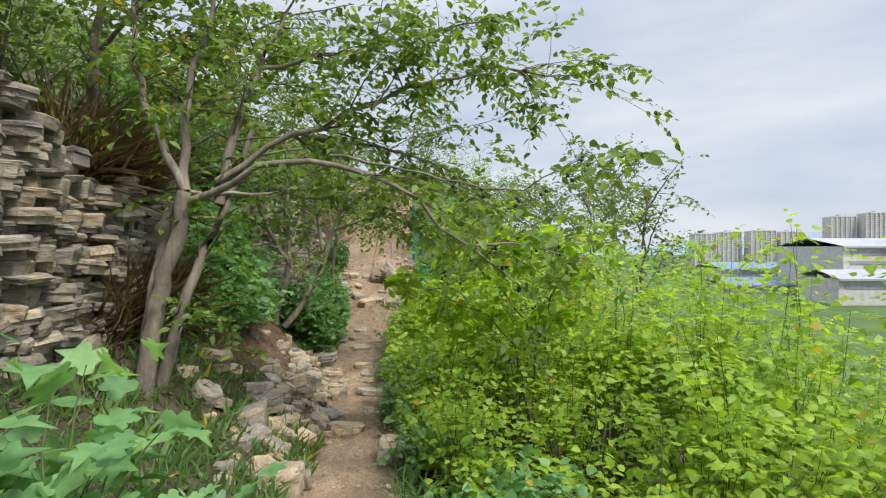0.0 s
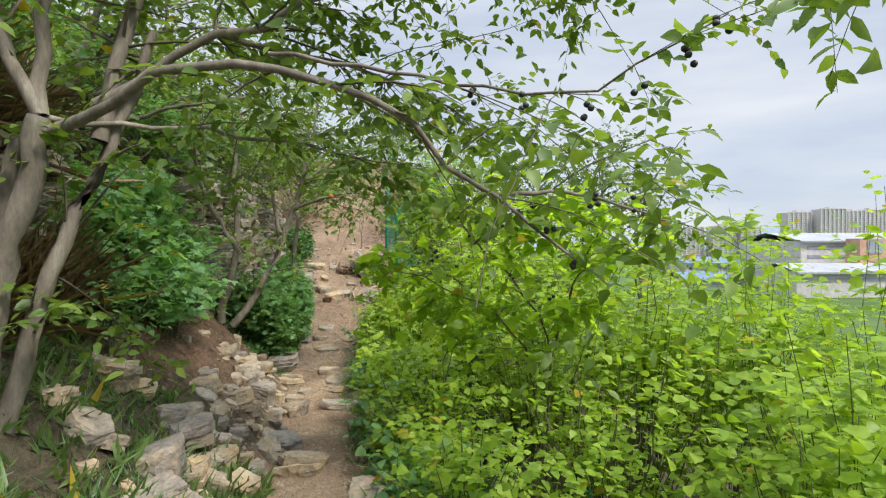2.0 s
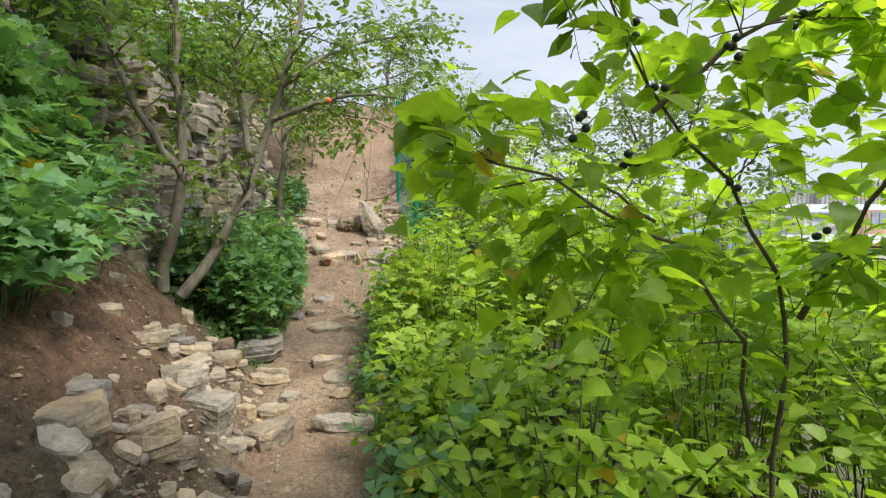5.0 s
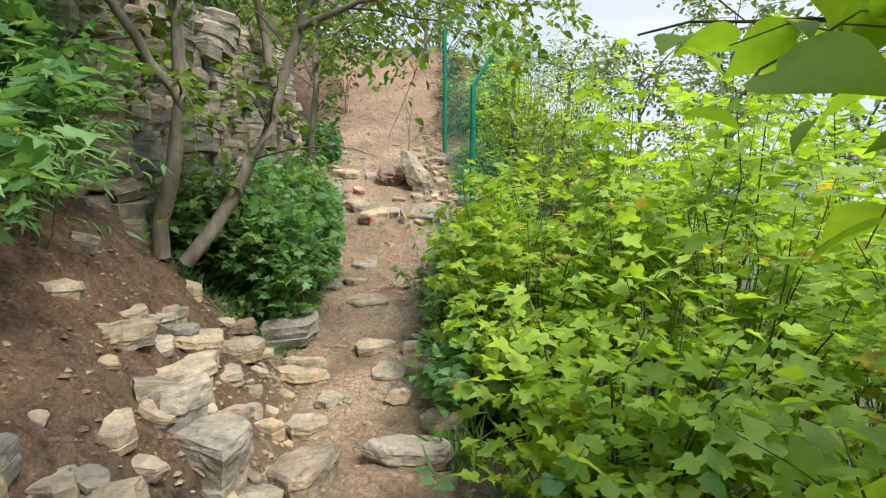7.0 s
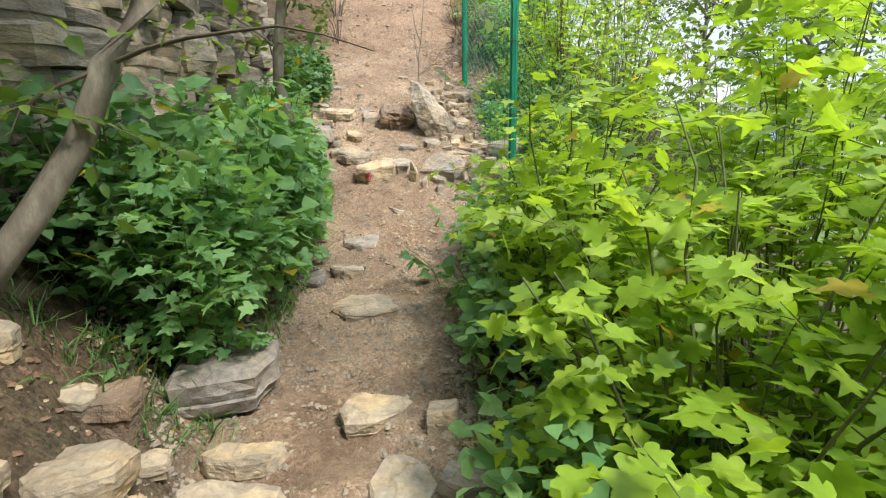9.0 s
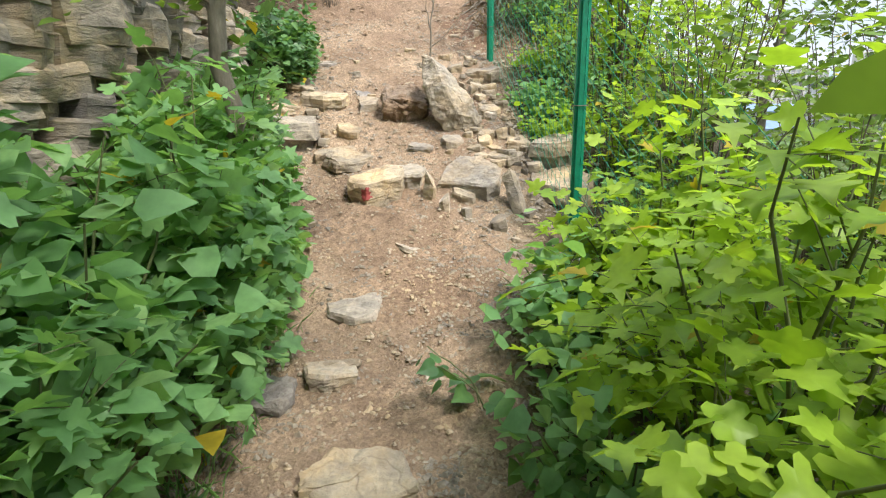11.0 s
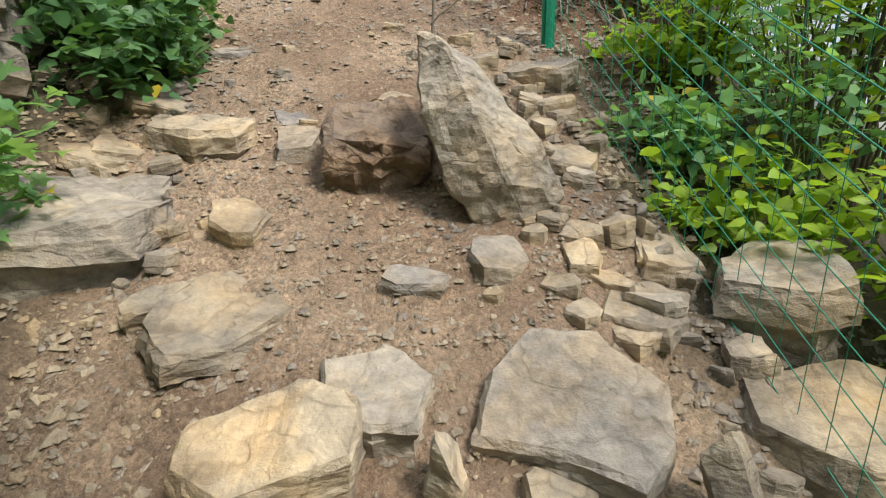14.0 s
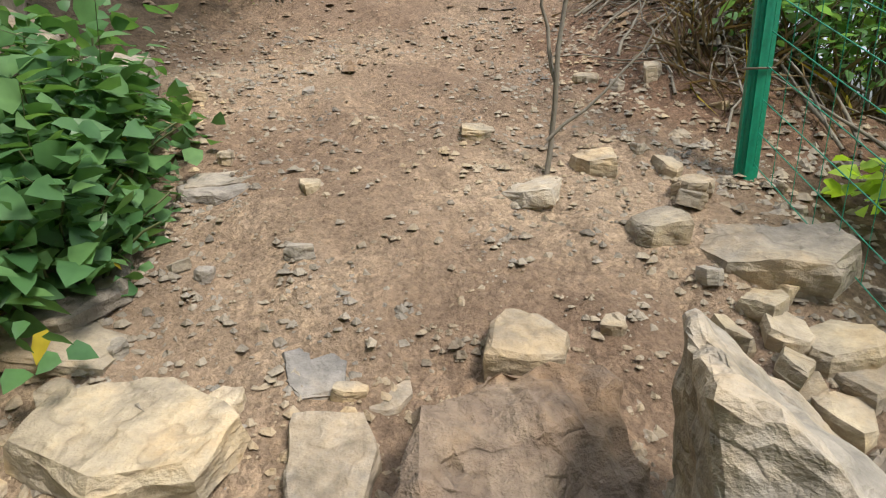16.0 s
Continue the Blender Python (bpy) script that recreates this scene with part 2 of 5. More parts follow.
def land(x, y):
    x, y = np.asarray(x, float), np.asarray(y, float)
    base = np.interp(y, LOW_Y, LOW_Z)
    d = x - np.interp(y, WAY_Y, WAY_X)
    left = np.clip(-d - np.interp(y, LEFT_Y, LEFT_W), 0, None)
    right = np.clip(d - np.interp(y, RIGHT_Y, RIGHT_W), 0, None)
    steep = np.interp(y, [0, 4, 6, 8, 10, 11.5, 13, 16, 19], [0.4, 0.5, 0.75, 1.05, 0.95, 0.5, 0.5, 0.3, 0.35])
    z = base + np.where(left < 1.6, steep * left, steep * 1.6 + 0.62 * (left - 1.6))
    z = np.where(left > 14, np.minimum(z, base + 9 + 0.15 * (left - 14)), z)
    drop = np.interp(y, [0, 11, 13, 16, 19], [0.35, 0.35, 0.25, 0.2, 0.2])
    z = z - np.where(right < 1.0, drop * right, drop + 0.75 * (right - 1.0))
    wx = np.interp(y, WALL_Y, WALL_X)
    z = np.where(x < wx - 0.14, np.maximum(z, np.interp(y, WALL_Y, WALL_TOP) - 0.12 + 0.5 * (wx - x)), z)
    rough = 0.035 + 0.05 * np.clip(left + right, 0, 1.5)
    z = z + rough * (hum(x, y, 2.1) * 0.6 + hum(x, y, 6.3, 2.0) * 0.35) + (0.02 + 0.02 * np.clip(left, 0, 0.6)) * hum(x, y, 11.0, 3.0) + (0.011 + 0.014 * np.clip(left, 0, 0.6)) * hum(x, y, 23.0, 4.0)
    z = z + 0.45 * np.exp(-((x + 0.5) / 0.42) ** 2 - ((y - 18.0) / 0.95) ** 2)
    farness = np.hypot(x, y - 8)
    z = np.where(x > 0, np.maximum(z, -26.0), np.minimum(z, 12.0 + base * 0.2))
    return np.where(farness > 60, np.where(x > -20, np.minimum(z, np.interp(farness, [60, 160], [6, -26])), z), z)


def stretch_axis(a, b, step, ends):
    """Even steps between a and b, then ever longer ones out to the ends."""
    mid = list(np.arange(a, b + step / 2, step))
    lo, hi, s = [], [], step
    v = a
    while v > ends[0]:
        s *= 1.25
        v -= s
        lo.append(v)
    s, v = step, mid[-1]
    while v < ends[1]:
        s *= 1.25
        v += s
        hi.append(v)
    return np.array(lo[::-1] + mid + hi)


def mesh_from(name, verts, faces, mats, smooth=False, attrs=None):
    me = bpy.data.meshes.new(name)
    verts, faces = np.asarray(verts, np.float32), np.asarray(faces, np.int32)
    k = faces.shape[1]
    me.vertices.add(len(verts))
    me.vertices.foreach_set("co", verts.ravel())
    me.loops.add(faces.size)
    me.loops.foreach_set("vertex_index", faces.ravel())
    me.polygons.add(len(faces))
    me.polygons.foreach_set("loop_start", np.arange(0, faces.size, k, dtype=np.int32))
    me.polygons.foreach_set("use_smooth", np.full(len(faces), smooth))
    for key, (dom, val) in (attrs or {}).items():
        a = me.attributes.new(key, "FLOAT", dom)
        a.data.foreach_set("value", np.asarray(val, np.float32))
    for m in mats if isinstance(mats, (list, tuple)) else [mats]:
        me.materials.append(m)
    me.update(calc_edges=True)
    return me


gx, gy = stretch_axis(-4.2, 0.6, 0.065, (-2500, 3500)), stretch_axis(2.5, 19.0, 0.065, (-2500, 4000))
GX, GY = np.meshgrid(gx, gy)
GZ = land(GX, GY)
nx, ny = len(gx), len(gy)
idx = np.arange(nx * ny).reshape(ny, nx)
quads = np.stack([idx[:-1, :-1], idx[:-1, 1:], idx[1:, 1:], idx[1:, :-1]], -1).reshape(-1, 4)
GD = GX - np.interp(GY, WAY_Y, WAY_X)
off = np.where(GD < 0, -GD - np.interp(GY, LEFT_Y, LEFT_W), GD - np.interp(GY, RIGHT_Y, RIGHT_W))
sand_a = np.clip(0.75 - off / 0.35 + 0.25 * hum(GX, GY, 5.0), 0, 1)
red_a = np.clip(1.3 - np.hypot((GX + 3.0) / 1.3, (GY - 8.2) / 2.0) + 0.3 * hum(GX, GY, 4.0, 1.0), 0, 1) * np.clip(off / 0.2, 0, 1)
red_a = np.maximum(red_a, np.clip((GY - 17.6) / 1.5 + 0.3 * hum(GX, GY, 2.0), 0, 0.5) * np.clip(1.5 - off, 0, 1))
red_a = np.maximum(red_a, 0.45 * np.clip(0.25 + hum(GX, GY, 1.6, 5.0), 0, 1) * sand_a)
red_a = np.maximum(red_a, np.clip(2.2 - 1.6 * np.hypot((GX + 0.55) / 0.8, (GY - 17.7) / 1.4) + 0.3 * hum(GX, GY, 4.0, 2.0), 0, 1))
far_a = np.clip((np.hypot(GX, GY - 8) - 14) / 10, 0, 1)
ground = new("ground", mesh_from("ground", np.stack([GX, GY, GZ], -1).reshape(-1, 3), quads, M_SOIL, True,
             {"sand": ("POINT", sand_a.ravel()), "red": ("POINT", red_a.ravel()), "far": ("POINT", far_a.ravel())}))
tagged(ground, "sandy eroded hillside footpath with reddish soil banks", "ground", kind="structure")


# ---- plants: tools ----
LEAF = {
    "oval": ([(0, 0, 0), (0.25, 0.32, 0.05), (0.2, 0.68, 0.03), (0, 1, -0.06), (-0.2, 0.68, 0.03), (-0.25, 0.32, 0.05), (0, 0.5, 0)], None),
    "broad": ([(0, 0, 0), (0.4, 0.2, 0.05), (0.3, 0.62, 0.03), (0, 1, -0.06), (-0.3, 0.62, 0.03), (-0.4, 0.2, 0.05), (0, 0.42, 0)], None),
    "heart": ([(0, 0.03, 0), (0.12, -0.06, 0.03), (0.28, 0.0, 0.06), (0.39, 0.16, 0.08), (0.4, 0.34, 0.07), (0.33, 0.54, 0.06), (0.2, 0.74, 0.02), (0.08, 0.92, -0.03), (0, 1.06, -0.09), (-0.08, 0.92, -0.03), (-0.2, 0.74, 0.02), (-0.33, 0.54, 0.06), (-0.4, 0.34, 0.07), (-0.39, 0.16, 0.08), (-0.28, 0.0, 0.06), (-0.12, -0.06, 0.03), (0, 0.42, 0)], None),
    "lobed": ([(0, 0.03, 0), (0.24, -0.07, 0.03), (0.41, 0.04, 0.05), (0.41, 0.2, 0.05), (0.25, 0.3, 0.01), (0.41, 0.45, 0.04), (0.37, 0.61, 0.04), (0.14, 0.64, 0.02), (0, 1.02, -0.07), (-0.14, 0.64, 0.02), (-0.37, 0.61, 0.04), (-0.41, 0.45, 0.04), (-0.25, 0.3, 0.01), (-0.41, 0.2, 0.05), (-0.41, 0.04, 0.05), (-0.24, -0.07, 0.03), (0, 0.38, -0.01)], None),
    "stalk": ([(-0.005, 0, 0), (0.005, 0, 0), (0.004, 0.5, -0.05), (0, 1, -0.25), (-0.004, 0.5, -0.05), (0, 0.3, 0)], None),
    "lance": ([(0, 0, 0), (0.09, 0.35, 0.02), (0, 1, -0.1), (-0.09, 0.35, 0.02), (0, 0.4, -0.01)], None),
    "blade": ([(-0.02, 0, 0), (0.02, 0, 0), (0.018, 0.55, -0.06), (0, 1, -0.3), (-0.018, 0.55, -0.06), (0, 0.3, 0)], None),
}


def unit(v):
    return v / np.maximum(np.linalg.norm(v, axis=-1, keepdims=True), 1e-9)


def leaf_mesh(name, kind, P, D, N, S, mat, rng):
    """All the leaves of one plant: each a folded, drooping blade."""
    shape = np.array(LEAF[kind][0])
    k = len(shape)
    P, D, S = np.asarray(P), unit(np.asarray(D)), np.asarray(S)
    X = unit(np.cross(D, N))
    Z = np.cross(X, D)
    wob = 1 + np.clip(0.2 * rng.standard_normal((len(P), 1, 1)), -0.3, 0.3) * np.array([1, 0, 1])
    L = shape[None] * wob
    L[:, :, 2] -= (0.12 + 0.15 * rng.random((len(P), 1))) * L[:, :, 1] ** 2
    V = P[:, None] + S[:, None, None] * (L[:, :, :1] * X[:, None] + L[:, :, 1:2] * D[:, None] + L[:, :, 2:] * Z[:, None])
    ring = np.arange(k - 1)
    tri = np.stack([np.full(k - 1, k - 1), ring, np.roll(ring, -1)], -1)
    F = (tri[None] + (np.arange(len(P)) * k)[:, None, None]).reshape(-1, 3)
    tone = np.repeat(np.clip(rng.beta(2, 2.2, len(P)) * 0.96 + (rng.random(len(P)) < 0.012), 0, 1), k - 1)
    return mesh_from(name, V.reshape(-1, 3), F, mat, True, {"tone": ("FACE", tone)})


def tube_mesh(name, lines, mat, sides=5):
    """Round, tapering stems along lines of (points, radii)."""
    V, F, base = [], [], 0
    ang = np.arange(sides) * 2 * math.pi / sides
    for pts, rad in lines:
        pts = np.asarray(pts, float)
        tan = unit(np.gradient(pts, axis=0))
        ref = np.where(np.abs(tan[:, 2:3]) > 0.9, [[1.0, 0, 0]], [[0, 0, 1.0]])
        u = unit(np.cross(tan, ref))
        w = np.cross(tan, u)
        r = np.asarray(rad, float)[:, None, None]
        V.append((pts[:, None] + r * (np.cos(ang)[None, :, None] * u[:, None] + np.sin(ang)[None, :, None] * w[:, None])).reshape(-1, 3))
        n = len(pts)
        i = np.arange(n * sides).reshape(n, sides) + base
        a, b = i[:-1], i[1:]
        F.append(np.stack([a, np.roll(a, -1, 1), np.roll(b, -1, 1), b], -1).reshape(-1, 4))
        base += n * sides
    return mesh_from(name, np.concatenate(V), np.concatenate(F), mat, True)


def bend(points, n, rng, wob=0.0):
    """A smooth line through the points, a little crooked."""
    p = np.asarray(points, float)
    d = np.concatenate([[0], np.cumsum(np.linalg.norm(np.diff(p, axis=0), axis=1))])
    s = np.linspace(0, d[-1], n)
    q = np.stack([np.interp(s, d, p[:, i]) for i in range(3)], -1)
    for _ in range(2):
        q[1:-1] = 0.25 * q[:-2] + 0.5 * q[1:-1] + 0.25 * q[2:]
    w = rng.standard_normal((n, 3)) * wob * d[-1]
    w[0] = 0
    return q + w


def clear_of_way(P, gap):
    """Which points stay off the strip that is walked."""
    d = P[:, 0] - np.interp(P[:, 1], WAY_Y, WAY_X)
    g = np.where(d < 0, np.interp(P[:, 1], LEFT_Y, LEFT_W), np.interp(P[:, 1], RIGHT_Y, RIGHT_W)) * gap
    if gap > 0.5:
        g = g * np.where(d > 0, 1.15 + 0.4 * hum(P[:, 1] * 1.3, P[:, 2], 3.1, 0.7), np.interp(P[:, 1], [9.6, 10.4, 11.4, 13.0, 13.8], [1.0, 0.66, 0.56, 0.58, 1.0]))
    over = P[:, 2] - np.interp(P[:, 1], LOW_Y, LOW_Z)
    return (np.abs(d) > g) | (over > 2.15)


def sprays(lines, rng, per, length, leaf, spacing, droop=0.15, start=0.25, flat=0.5):
    """Side twigs on the stems and leaves on both sides of them."""
    twigs, P, D, S = [], [], [], []
    for pts, rad in lines:
        n = len(pts)
        for _ in range(per):
            f = start + (1 - start) * rng.random() ** 0.7
            k = min(int(f * (n - 1)), n - 2)
            o = pts[k] + (pts[k + 1] - pts[k]) * (f * (n - 1) - k)
            along = pts[k + 1] - pts[k]
            a = unit(along / (np.linalg.norm(along) + 1e-9) * 0.6 + rng.standard_normal(3) * np.array([1, 1, flat]))
            L = length * (0.5 + rng.random())
            s = np.linspace(0, 1, 3)[:, None]
            t = o + a * L * s + np.array([0, 0, -droop * L]) * s ** 2
            twigs.append((t, np.linspace(max(rad[k] * 0.5, 0.0015), 0.0012, 3)))
            m = max(2, int(L / spacing))
            u = (np.arange(m) + 0.6 + 0.3 * rng.random(m)) / m
            q = o + a * L * u[:, None] + np.array([0, 0, -droop * L]) * u[:, None] ** 2
            side = unit(np.cross(a, [0, 0, 1.0]))
            sg = np.where(np.arange(m) % 2, 1.0, -1.0)[:, None]
            dd = unit(a * 0.6 + side * sg * 0.9 + rng.standard_normal((m, 3)) * 0.25 + np.array([0, 0, -0.15]))
            P.append(q)
            D.append(dd)
            S.append(leaf * (0.6 + 0.7 * rng.random(m)))
    return twigs, np.concatenate(P), np.concatenate(D), np.concatenate(S)


def plant(name, x, y, label, category, group="", kind=""):
    e = new(name)
    e.location = (x, y, float(land(x, y)))
    return tagged(e, label, category, group, kind)


def part(parent, name, mesh, kind=""):
    ob = new(name, mesh)
    ob.parent = parent
    ob.matrix_parent_inverse = Matrix.Translation(-parent.location)
    return tagged(ob, kind=kind)


def shrub(seed, x, y, wide, deep, tall, stems, per, leaf, kind, mat, label, lean=(0, 0), gap=0.9, twig=0.35, spacing=0.06, stem_mat=None, name="shrub", group="bushes beside the path", up=0.75, radius=0.012, category="bush", start=0.2, flat=0.5):
    rng = np.random.default_rng(seed)
    z = float(land(x, y)) - 0.03
    lines = []
    radius *= min(1.0, tall / 1.3)
    for _ in range(stems):
        a, r = rng.random() * 2 * math.pi, math.sqrt(rng.random())
        bx, by = x + 0.25 * wide * r * math.cos(a), y + 0.25 * deep * r * math.sin(a)
        h = tall * (0.58 + 0.42 * rng.random()) * (1 - 0.35 * r * r)
        tip = np.array([x + lean[0] + wide * r * math.cos(a), y + lean[1] + deep * r * math.sin(a), z + h])
        b0 = np.array([bx, by, float(land(bx, by)) - 0.05])
        mid = b0 + (tip - b0) * np.array([0.3, 0.3, 0.6])
        pts = bend([b0, mid, tip], 8, rng, 0.012)
        if gap:
            bad = ~clear_of_way(pts, gap * 0.8)
            if bad.any():
                pts = pts[:max(3, int(np.argmax(bad)))]
        lines.append((pts, np.linspace(radius * (0.6 + 0.8 * rng.random()), 0.003, len(pts))))
    tw, P, D, S = sprays(lines, rng, per, twig, leaf, spacing, 0.15, start, flat)
    if gap:
        ok = clear_of_way(P + D * S[:, None] * 0.6, gap)
        P, D, S = P[ok], D[ok], S[ok]
        tw = [q for q in tw if clear_of_way(q[0], gap).all()]
    N = unit(np.array([0, 0, up]) + rng.standard_normal((len(P), 3)) * 0.45)
    e = plant(name, x, y, label, category, group)
    part(e, "stems", tube_mesh("stems", lines, stem_mat or M_GREENSTEM, 4), "stuff")
    if tw:
        part(e, "twigs", tube_mesh("twigs", tw[::2 if kind == "lobed" else 5], stem_mat or M_GREENSTEM, 3), "stuff")
    part(e, "foliage", leaf_mesh("foliage", kind, P, D, N, S, mat, rng), "stuff")
    return e


def tree(seed, name, limbs, per, twig, leaf, spacing, kind, mat, label, bark=None, start=0.3, sub=5, sub_len=0.9, gap=0.8, flat=0.5, category="tree", keep=None):
    """A tree from its main limbs [(points, r0, r1)]; smaller branches and leafy twigs grow on the later limbs."""
    rng = np.random.default_rng(seed)
    lines, fine = [], []
    for pts, r0, r1, leafy in limbs:
        q = bend(pts, 14, rng, 0.006)
        lines.append((q, np.linspace(r0, r1, 14)))
        if not leafy:
            continue
        for _ in range(int(sub * leafy)):
            k = int(14 * (start + (1 - start) * rng.random())) - 1
            k = min(max(k, 1), 12)
            a = unit(unit(q[k + 1] - q[k]) * 0.7 + rng.standard_normal(3) * np.array([0.8, 0.8, flat]))
            L = sub_len * (0.4 + 0.8 * rng.random())
            s = np.linspace(0, 1, 7)[:, None]
            b = q[k] + a * L * s + np.array([0, 0, -0.25 * L]) * s ** 2 + np.cumsum(rng.standard_normal((7, 3)) * 0.02, 0) * s
            fine.append((b, np.linspace(min(0.012, lines[-1][1][k] * 0.5), 0.002, 7)))
        fine.append((q[6:], lines[-1][1][6:]))
    tw, P, D, S = sprays(fine, rng, per, twig, leaf, spacing, 0.25, 0.2)
    ok = clear_of_way(P + D * S[:, None] * 0.6, gap)
    if keep:
        ok &= keep(P)
    P, D, S = P[ok], D[ok], S[ok]
    tw = [q for q in tw if clear_of_way(q[0], gap).all()]
    N = unit(np.array([0, 0, 0.8]) + rng.standard_normal((len(P), 3)) * 0.45)
    x, y, z = limbs[0][0][0]
    e = tagged(new(name), label, category)
    e.location = (x, y, z)
    part(e, "trunk_and_limbs", tube_mesh("trunk_and_limbs", lines, bark or M_BARK, 9))
    part(e, "twigs", tube_mesh("twigs", fine + tw[::2], M_TWIG, 3), "stuff")
    part(e, "foliage", leaf_mesh("foliage", kind, P, D, N, S, mat, rng), "stuff")
    return e


# ---- rocks: tools ----
def stone_mesh(seed, sx, sy, sz, mat, rough=0.03):
    """A broken bedded stone: a jagged outline, ledges round its sides, a nearly flat worn top."""
    rng = np.random.default_rng(seed)
    big = max(sx, sy, sz)
    n = int(rng.integers(6, 9))
    ang = rng.random() * 6.28 + (np.arange(n) + rng.uniform(-0.32, 0.32, n)) * 2 * math.pi / n
    rad = rng.uniform(0.78, 1.08, n) / np.maximum(np.abs(np.cos(ang)), np.abs(np.sin(ang))) ** 0.6
    tilt = rng.normal(0, 0.10, 2)
    bm = bmesh.new()
    rings = []
    cut = rng.uniform(0.3, 0.65)
    for level, shrink in ((-0.5, 0.9), (cut - 0.5, rng.uniform(0.92, 1.02)), (cut - 0.47, rng.uniform(0.98, 1.05)), (0.36, 1.0), (0.5, 0.92)):
        r = rad * shrink * (1 + rng.uniform(-0.05, 0.05, n))
        lift = (tilt[0] * np.cos(ang) + tilt[1] * np.sin(ang)) * (level + 0.5) + rng.uniform(-0.06, 0.06, n) * (level > 0.4)
        rings.append([bm.verts.new((r[k] * math.cos(ang[k]) * sx / 2, r[k] * math.sin(ang[k]) * sy / 2, (level + lift[k]) * sz)) for k in range(n)])
    for a, b in zip(rings[:-1], rings[1:]):
        for k in range(n):
            bm.faces.new((a[k], a[(k + 1) % n], b[(k + 1) % n], b[k]))
    bm.faces.new(rings[-1])
    bm.faces.new(rings[0][::-1])
    bmesh.ops.triangulate(bm, faces=bm.faces)
    for _ in range(0 if big == 1 else 3 if big > 0.3 else 2 if big > 0.14 else 1):
        bmesh.ops.subdivide_edges(bm, edges=[e for e in bm.edges if e.calc_length() > max(0.09 * big, 0.018)], cuts=1)
        bmesh.ops.triangulate(bm, faces=bm.faces)
    off = Vector(rng.uniform(0, 50, 3))
    bm.normal_update()
    for v in bm.verts:
        p = v.co / big
        coarse = noise.noise(p * 3.2 + off)
        fine = noise.noise(p * 9 + off) + 0.6 * noise.noise(p * 21 + off)
        bed = noise.noise(Vector((p.x * 1.5, p.y * 1.5, v.co.z * 45)) + off)
        side = 1 - abs(v.normal.z)
        v.co += v.normal * min(big, 4 * sz) * rough * (1.35 * coarse + 0.6 * fine + 0.4 * side * bed)
    me = bpy.data.meshes.new("rock")
    bm.to_mesh(me)
    bm.free()
    me.materials.append(mat)
    return me


def rock(seed, x, y, sx, sy, sz, rz=0, rx=0, ry=0, up=0.3, mat=None, label="angular tan limestone rock lying on the soil", group="rocks beside the path", name="rock", z=None):
    ob = new(name, stone_mesh(seed, sx, sy, sz * 1.3, mat or M_ROCK))
    zz = float(land(x, y)) + sz * (up - 0.12) if z is None else z
    ob.matrix_world = pose(x, y, zz, rx + (seed * 37 % 13) - 6, ry + (seed * 53 % 15) - 7, rz)
    return tagged(ob, label, "rock", group)


def stone(seed, x, y, wide, deep, tall, rz, foot, mat=None, label="angular tan limestone rock lying on the soil", rough=0.03):
    """A stone whose near foot stands at the given height, sunk a little into the soil."""
    tall, foot = tall * (1.2 if wide > 0.25 else 0.9), foot + 0.01
    sink = 0.03 + 0.15 * tall
    ob = new("rock", stone_mesh(seed, wide * 0.97, deep, tall + sink, mat or M_ROCK, rough))
    lean = math.degrees(math.atan2(float(land(x, y + deep / 2)) - float(land(x, y - deep / 2)), deep))
    ob.matrix_world = pose(x, y, foot + (tall - sink) / 2 + deep * 0.2 * math.tan(radians(max(0, min(lean, 25)))), max(-5, min(lean * 0.45, 14)) + (seed * 37 % 9) - 4, (seed * 53 % 11) - 5, rz)
    return tagged(ob, label, "rock", "rocks beside the path")


def leaning_slab():
    """A thick pointed slab standing on its lower corner, leaning back against the rubble."""
    rng = np.random.default_rng(11)
    bm = bmesh.new()
    face = [(-0.20, 0.98), (-0.14, 1.0), (0.06, 0.74), (0.25, 0.42), (0.33, 0.2), (0.20, 0.0), (0.02, 0.02), (-0.13, 0.30), (-0.19, 0.62)]
    front = [bm.verts.new((u, 0.02 * rng.normal() + 0.14 * v - (0.07 if 0.1 < v < 0.7 and u < 0.1 else 0), v * 0.74)) for u, v in face]
    back = [bm.verts.new((u * 0.9 + 0.05, 0.26 + 0.12 * v + 0.02 * rng.normal(), v * 0.70 + 0.01)) for u, v in face]
    ridge = [bm.verts.new((u, d, v)) for u, d, v in ((-0.02, -0.06, 0.46), (0.10, -0.08, 0.20), (-0.10, 0.03, 0.66))]
    bmesh.ops.convex_hull(bm, input=front + back + ridge)
    loose = [v for v in bm.verts if not v.link_faces]
    bmesh.ops.delete(bm, geom=loose, context="VERTS")
    bmesh.ops.bevel(bm, geom=list(bm.edges), offset=0.008, segments=1, affect="EDGES", clamp_overlap=True)
    for _ in range(4):
        bmesh.ops.triangulate(bm, faces=bm.faces)
        bmesh.ops.subdivide_edges(bm, edges=[e for e in bm.edges if e.calc_length() > 0.03], cuts=1)
    bmesh.ops.triangulate(bm, faces=bm.faces)
    bm.normal_update()
    for v in bm.verts:
        p = v.co
        step = noise.noise(Vector((p.x * 9 + p.z * 6, p.y * 4, p.z * 2.5 - p.x * 2)))
        v.co += v.normal * (0.02 * noise.noise(p * 5) + 0.014 * noise.noise(p * 14) + 0.008 * noise.noise(p * 33) + 0.007 * (1 if step > 0.12 else 0))
    me = bpy.data.meshes.new("rock")
    bm.to_mesh(me)
    bm.free()
    me.materials.append(M_GREYROCK)
    ob = new("rock", me)
    ob.matrix_world = pose(-1.375, 14.99, 0.43, 0, 0, 6)
    return tagged(ob, "large leaning grey rock slab propped beside the footpath", "rock", "rocks beside the path")


